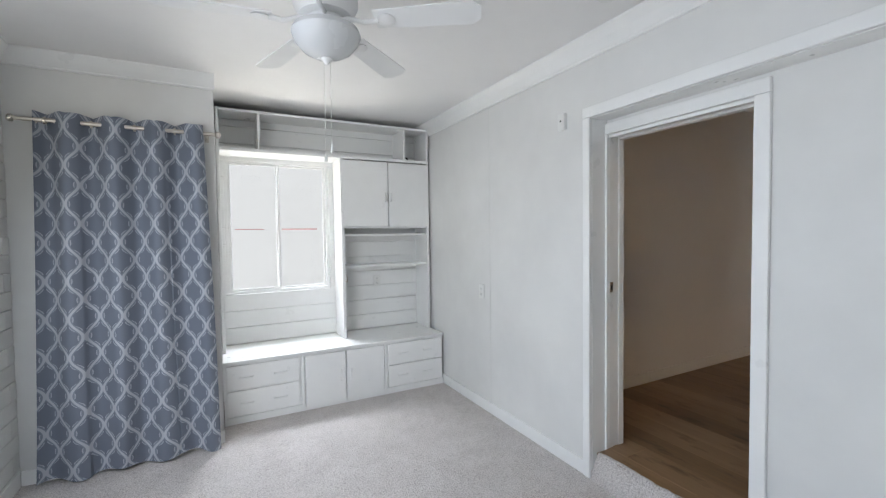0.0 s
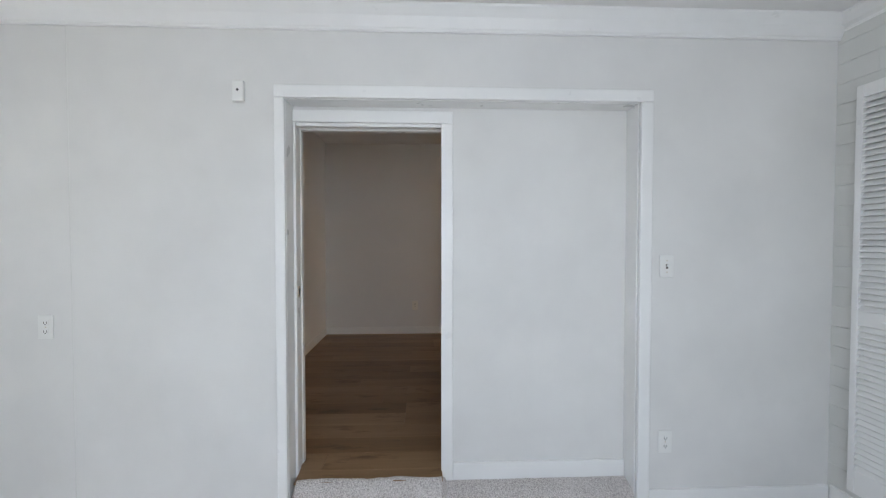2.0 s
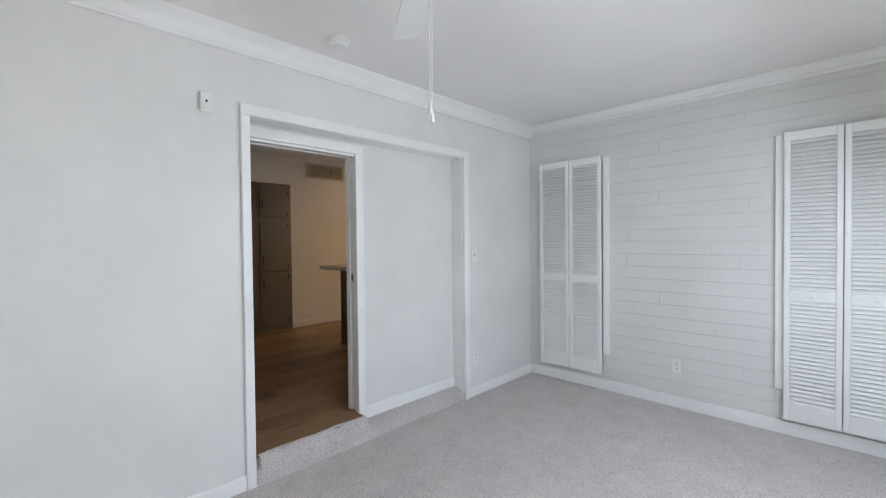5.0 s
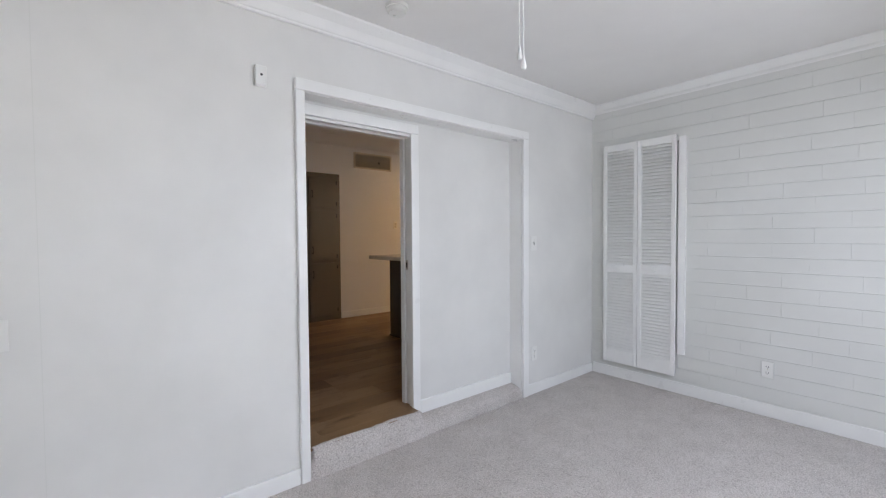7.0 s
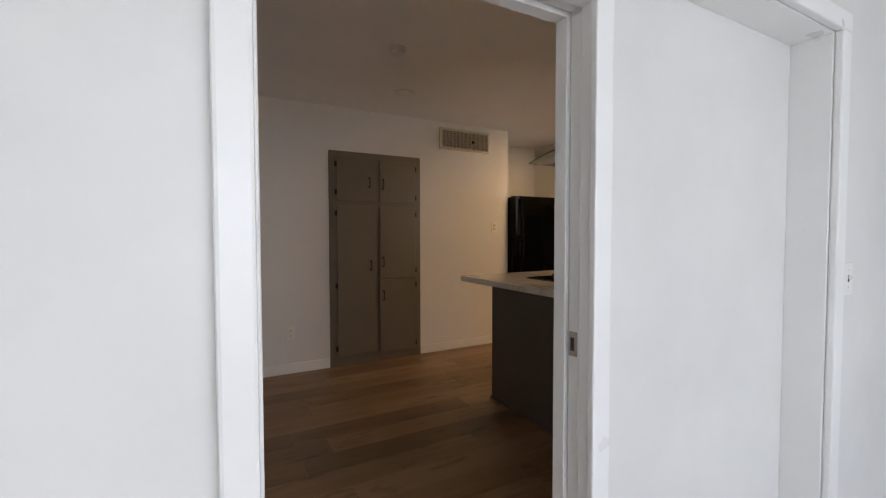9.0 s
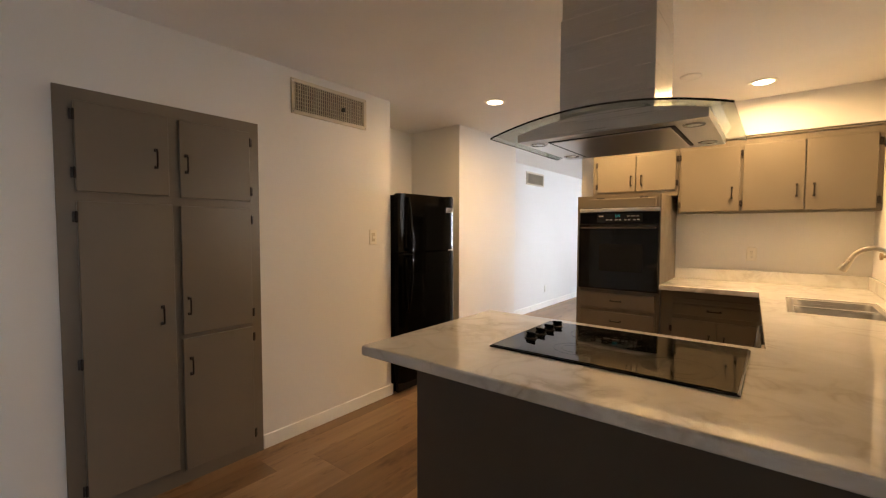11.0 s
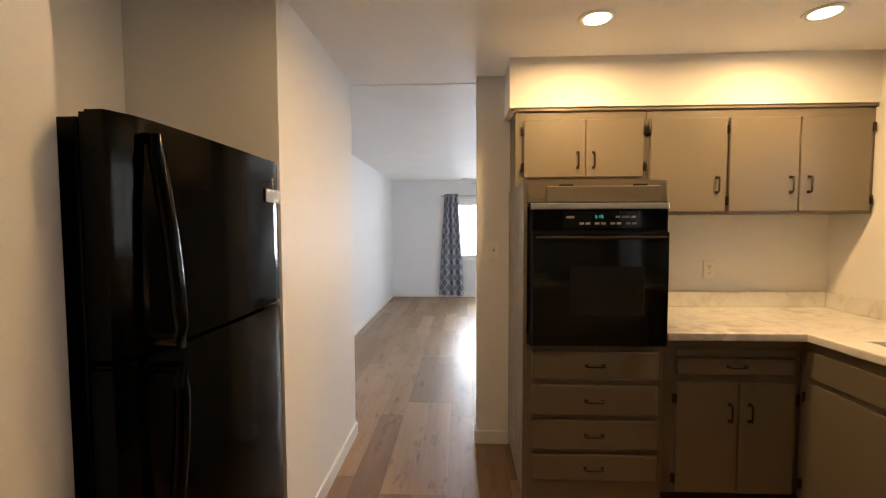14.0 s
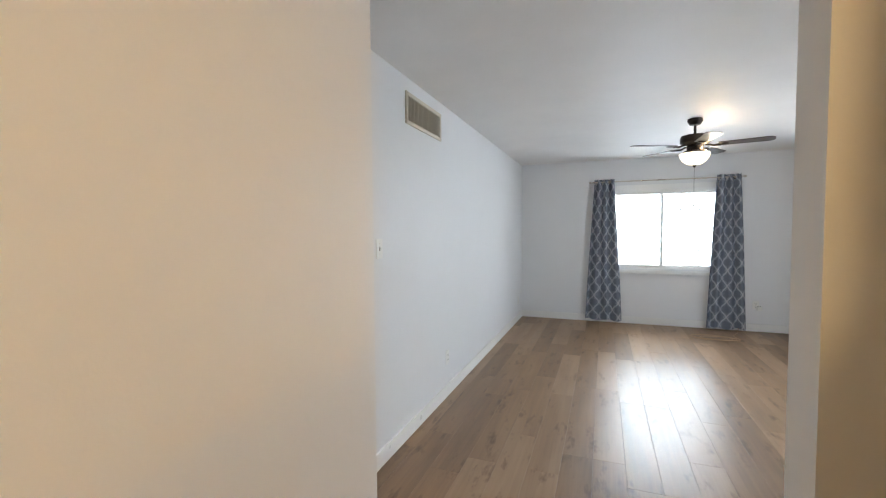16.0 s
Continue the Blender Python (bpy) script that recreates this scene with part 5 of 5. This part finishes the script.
# ---- kitchen: ceiling ----
for x, y, lit in ((4.60, -1.745, True), (3.885, -2.50, True), (2.86, -2.50, True), (4.61, 0.38, False)):
    downlight(x, y, KC, lit)
cvp = thing("ceiling_cover", (3.245, -2.07, KC), "flat round white cover plate on the kitchen ceiling", "cover plate")
part("disc", lathe([(0.066, 0.0), (0.066, -0.006), (0.055, -0.014), (0.001, -0.018)], (3.245, -2.07, KC - 0.0005)), M_ceiling, cvp, smooth=True)
smoke_alarm(3.85, 0.76, KC, 0.055, "round white smoke alarm on the kitchen ceiling")

# ---- kitchen: odds by the window ----
st = thing("window_sticker", (2.16, -1.96, 1.50), "small orange sticker on the window glass", "sticker")
part("paper", box(2.150, 2.1515, -1.965, -1.905, 1.44, 1.56), M_orange, st)
wh = thing("wall_hook", (WX, -2.80, 1.85), "small bent wire hook on the wall", "hook")
part("wire", tube([(WX + 0.001, -2.815, 1.86), (WX + 0.012, -2.80, 1.862), (WX + 0.014, -2.785, 1.845), (WX + 0.008, -2.787, 1.825)], 0.003, 6), M_nickel, wh, smooth=True)
wv = thing("shutoff_knob", (WX, -2.72, 1.37), "small worn metal knob on the wall below the window", "knob")
part("stem", lathe([(0.010, 0.0), (0.010, 0.018), (0.022, 0.02), (0.024, 0.034), (0.001, 0.038)], (WX + 0.0005, -2.72, 1.37), "x", 16), M_cord, wv, smooth=True)

# ---- patio seen through the kitchen window ----
rf = thing("patio_cover", (0.2, -2.0, 2.5), "white painted patio cover of slats on beams", "patio cover")
for k in range(9):
    x = 1.7 - 0.42 * k
    part("slat", box(x - 0.045, x + 0.045, -6.5, -1.3, 2.42 + 0.02 * k, 2.56 + 0.02 * k, 0.004), M_beam, rf)
for y in (-1.6, -6.0):
    part("beam", box(-1.8, 1.9, y - 0.05, y + 0.05, 2.62, 2.76, 0.004), M_beam, rf)

# ---- living room ----
rod(2.99, 4.92, LY0 + 0.075, 2.255, LY0, "thin brushed nickel curtain rod over the window", 0.009)
curtain("curtain", 4.60, 4.875, LY0 + 0.075, 2.285, 0.19, 3, 0.034, "slate blue curtain with a pale trellis print, drawn open", M_cloth_small, 0.85, 2.2, True, 3)
curtain("curtain", 3.02, 3.30, LY0 + 0.075, 2.285, 0.175, 3, 0.034, "slate blue curtain with a pale trellis print, drawn open", M_cloth_small, 0.75, 2.2, True, 5)
grille("air_vent", LX, -5.62, -4.98, 2.275, 2.49, 26, "cream steel air vent high on the living room wall")
plate_at("wall_outlet", LX, -5.75, 0.482, (-1, 0), "outlet", "white duplex outlet on the living room wall", "outlets")
plate_at("light_switch", LX, -4.606, 1.457, (-1, 0), "switch", "white toggle switch on the living room wall", "switches")
plate_at("wall_outlet", 2.80, LY0, 0.51, (0, 1), "outlet", "white outlet with a small plug-in adapter", "outlets")
ad = thing("plug_adapter", (2.80, LY0 + 0.01, 0.49), "small white plug-in adapter in the outlet", "adapter")
part("case", box(2.735, 2.79, LY0 + 0.010, LY0 + 0.045, 0.44, 0.50, 0.005), M_plastic, ad)
plate_at("wall_outlet", LX, -8.95, 0.46, (-1, 0), "outlet", "white duplex outlet near the corner of the living room", "outlets")

fx, fy = 3.95, -7.0
lf = thing("ceiling_fan", (fx, fy, KC), "dark bronze ceiling fan with a lit glass bowl, at rest", "ceiling fan")
part("canopy", lathe([(0.062, 0.0), (0.066, -0.02), (0.045, -0.055), (0.018, -0.062)], (fx, fy, KC - 0.005)), M_bronze, lf, smooth=True)
part("downrod", lathe([(0.012, -0.055), (0.012, -0.15)], (fx, fy, KC)), M_bronze, lf, smooth=True)
part("motor_housing", lathe([(0.03, -0.145), (0.115, -0.16), (0.125, -0.185), (0.125, -0.225), (0.105, -0.245), (0.07, -0.255), (0.065, -0.30)], (fx, fy, KC)), M_bronze, lf, smooth=True)
part("light_ring", lathe([(0.066, -0.298), (0.10, -0.305), (0.105, -0.318), (0.08, -0.322)], (fx, fy, KC)), M_bronze, lf, smooth=True)
lb = part("bowl", lathe([(0.08, -0.322), (0.128, -0.325), (0.122, -0.36), (0.10, -0.395), (0.06, -0.425), (0.001, -0.435)], (fx, fy, KC)), M_bulb, lf, "lit frosted glass bowl", smooth=True)
part("finial", lathe([(0.014, -0.433), (0.016, -0.44), (0.006, -0.455), (0.001, -0.458)], (fx, fy, KC), steps=14), M_bronze, lb, smooth=True)
for a in (-50, 22, 94, 166, 238):
    blade(lf, fx, fy, KC - 0.255, a, 0.19, 0.60, 0.125, M_wood_dark, M_bronze, -7)
pull_chain(lf, fx + 0.005, fy + 0.03, KC - 0.45, 1.80, M_bronze, M_bronze)

cord = thing("cable", (3.4, -8.66, KF), "thin tan cable coiled loosely on the floor", "cable")
cp_ = []
for k in range(60):
    a = k * 0.26
    cp_.append((3.38 + 0.24 * math.cos(a) + 0.06 * math.sin(a * 0.37), -8.66 + 0.11 * math.sin(a) + 0.03 * math.cos(a * 0.6), KF + 0.006 + 0.004 * math.sin(k * 0.8) ** 2))
cp_ += [(3.15, -8.85, KF + 0.006), (3.05, -9.05, KF + 0.01), (3.0, -9.2, KF + 0.05)]
part("wire", tube(cp_, 0.0035, 6), M_cord, cord, smooth=True)

# ---- street side, far outside the living room window ----
tree = thing("tree", (5.4, -19.5, -0.12), "small pale leafy tree outside the living room window", "tree")
part("trunk", tube([(5.4, -19.5, -0.12), (5.42, -19.5, 1.0), (5.38, -19.5, 2.0)], [0.09, 0.07, 0.04], 8), M_cord, tree, smooth=True)
rt = random.Random(4)
lf_bm = bmesh.new()
for k in range(420):
    a, r, zz = rt.uniform(0, 6.28), rt.uniform(0, 1) ** 0.6 * 0.55, rt.uniform(-0.45, 0.6)
    c = Vector((5.4 + r * math.cos(a), -19.5 + r * math.sin(a), 1.95 + zz * (1 - r * 0.8)))
    q = Euler((rt.uniform(0, 6), rt.uniform(0, 6), rt.uniform(0, 6))).to_matrix()
    lf_bm.faces.new([lf_bm.verts.new(c + q @ Vector(p)) for p in ((-0.05, 0, 0), (0, -0.022, 0), (0.05, 0, 0), (0, 0.022, 0))])
part("crown", lf_bm, M_leaf, tree)

fence = thing("fence", (1.2, 6.6, -0.12), "faded red fence rail far outside the sunroom window", "fence")
part("rail", box(0.25, 0.62, 6.58, 6.60, 1.515, 1.53, 0.001), M_rust, fence)
part("rail", box(0.86, 1.36, 6.58, 6.60, 1.51, 1.532, 0.001), M_rust, fence)
# added posts, given the backdrop's glow so they vanish against the haze
for x in (0.3, 1.3):
    part("post", box(x - 0.01, x + 0.01, 6.60, 6.62, -0.12, 1.50, 0.001), M_day_sun, fence)

# ---- pieces: boards, blocks, planks ----
def piece_mesh(name, w, d, h, bev, mat):
    bm = box(-w / 2, w / 2, -d / 2, d / 2, -h / 2, h / 2, bev, None, 1)
    me = bpy.data.meshes.new(name)
    bm.to_mesh(me)
    bm.free()
    me.materials.append(mat)
    return me


def piece(name, me, parent, at):
    o = new(name, me)
    o.parent = parent
    o.location = at
    return o


# horizontal boards on the north wall, split round the window
nwall = bpy.data.objects["wall_north_sunroom"]
z = 0.49
while z < 2.47:
    h = min(0.142, 2.49 - z)
    spans = [(0.05, 0.10), (0.99, 1.03), (1.06, 1.90)] if 0.80 < z < 2.08 else [(0.05, 1.03), (1.06, 1.90)]
    if z > 2.1:
        spans = [(0.05, 1.90)]
    for x0, x1 in spans:
        piece("board", piece_mesh("board", x1 - x0, 0.014, h - 0.0025, 0.0018, M_trim), nwall, ((x0 + x1) / 2, 4.132, z + h / 2))
    z += 0.145

# painted blocks of the south wall
rb = random.Random(11)
swall = bpy.data.objects["wall_south_sunroom"]
BH, BL = 0.1035, 0.405


def block_mesh(w, h):
    """A painted block whose long edges alone are eased, so that upright joints stay faint."""
    bm = box(-w / 2, w / 2, -0.015, 0.015, -h / 2, h / 2)
    along = [e for e in bm.edges if abs(e.verts[0].co.x - e.verts[1].co.x) > 0.01]
    bmesh.ops.bevel(bm, geom=along, offset=0.0014, segments=1, affect="EDGES")
    me = bpy.data.meshes.new("block")
    bm.to_mesh(me)
    bm.free()
    me.materials.append(M_block)
    return me


full = block_mesh(BL - 0.0004, BH - 0.0016)
half_cache = {}
zc, row_k = 0.0, 0
while zc < SC - 0.01:
    h = min(BH, SC - zc)
    x = 1.93 - BL * (0.5 if row_k % 2 else 1.0) - BL * rb.choice((0, 0.08, -0.06))
    edges = [1.93]
    while x > -1.02:
        edges.append(x)
        x -= BL
    edges.append(-1.02)
    for b, a in zip(edges, edges[1:]):
        w = b - a
        if w < 0.03:
            continue
        if abs(w - BL) < 1e-3 and h > BH - 1e-3:
            me = full
        else:
            key = (round(w, 2), round(h, 3))
            me = half_cache.setdefault(key, block_mesh(w - 0.0004, h - 0.0016))
        o = piece("block", me, swall, ((a + b) / 2, -1.0665 + 0.0135 + rb.uniform(-0.0008, 0.0008), zc + h / 2))
        o.rotation_euler = (rb.uniform(-0.004, 0.004), 0, rb.uniform(-0.001, 0.001))
    zc += BH
    row_k += 1

# painted blocks of the west wall, joined
bm = bmesh.new()
for r in range(24):
    y = 2.62 - (0.2 if r % 2 else 0.0)
    while y < 3.32:
        y1 = min(y + BL, 3.322)
        y0 = max(y, 2.602)
        if y1 - y0 > 0.03:
            box(-1.022, -1.004 + rb.uniform(-0.002, 0.002), y0 + 0.002, y1 - 0.002, r * BH + 0.002, (r + 1) * BH - 0.002, 0.0035, bm, 1)
        y += BL
part("blocks", bm, M_block, bpy.data.objects["wall_west_sunroom"])["kind"] = "stuff"

# vinyl planks of kitchen, passage and living room
rp = random.Random(7)
sub = bpy.data.objects["subfloor"]
PW, PL = 0.182, 1.22
plank = piece_mesh("plank", PW - 0.0006, PL - 0.0006, 0.012, 0.0007, M_plank)
made = 0
x = 2.058
while x < LX + 0.02:
    y = NY + 0.09 - PL * rp.choice((0.0, 0.33, 0.66, 0.2, 0.85))
    y_end = -9.3
    first = y
    if NY + 0.09 - first > 0.05:
        piece("plank", piece_mesh("plank", PW - 0.0012, NY + 0.09 - first - 0.0012, 0.012, 0.0012, M_plank), sub, (x + PW / 2, (NY + 0.09 + first) / 2, KF - 0.006))
    while y > y_end:
        cy = y - PL / 2
        if not (x > EX + 0.1 and cy > -2.9) and (made < 420):
            piece("plank", plank, sub, (x + PW / 2, cy, KF - 0.006))
            made += 1
        y -= PL
    x += PW
# niche and doorway floor
for xx in (5.41, 5.60, 5.79):
    piece("plank", plank, sub, (xx, -1.69, KF - 0.006))
piece("plank", piece_mesh("plank", 0.110, 0.754, 0.012, 0.0008, M_plank), sub, (2.0025, 1.3785, KF - 0.006))
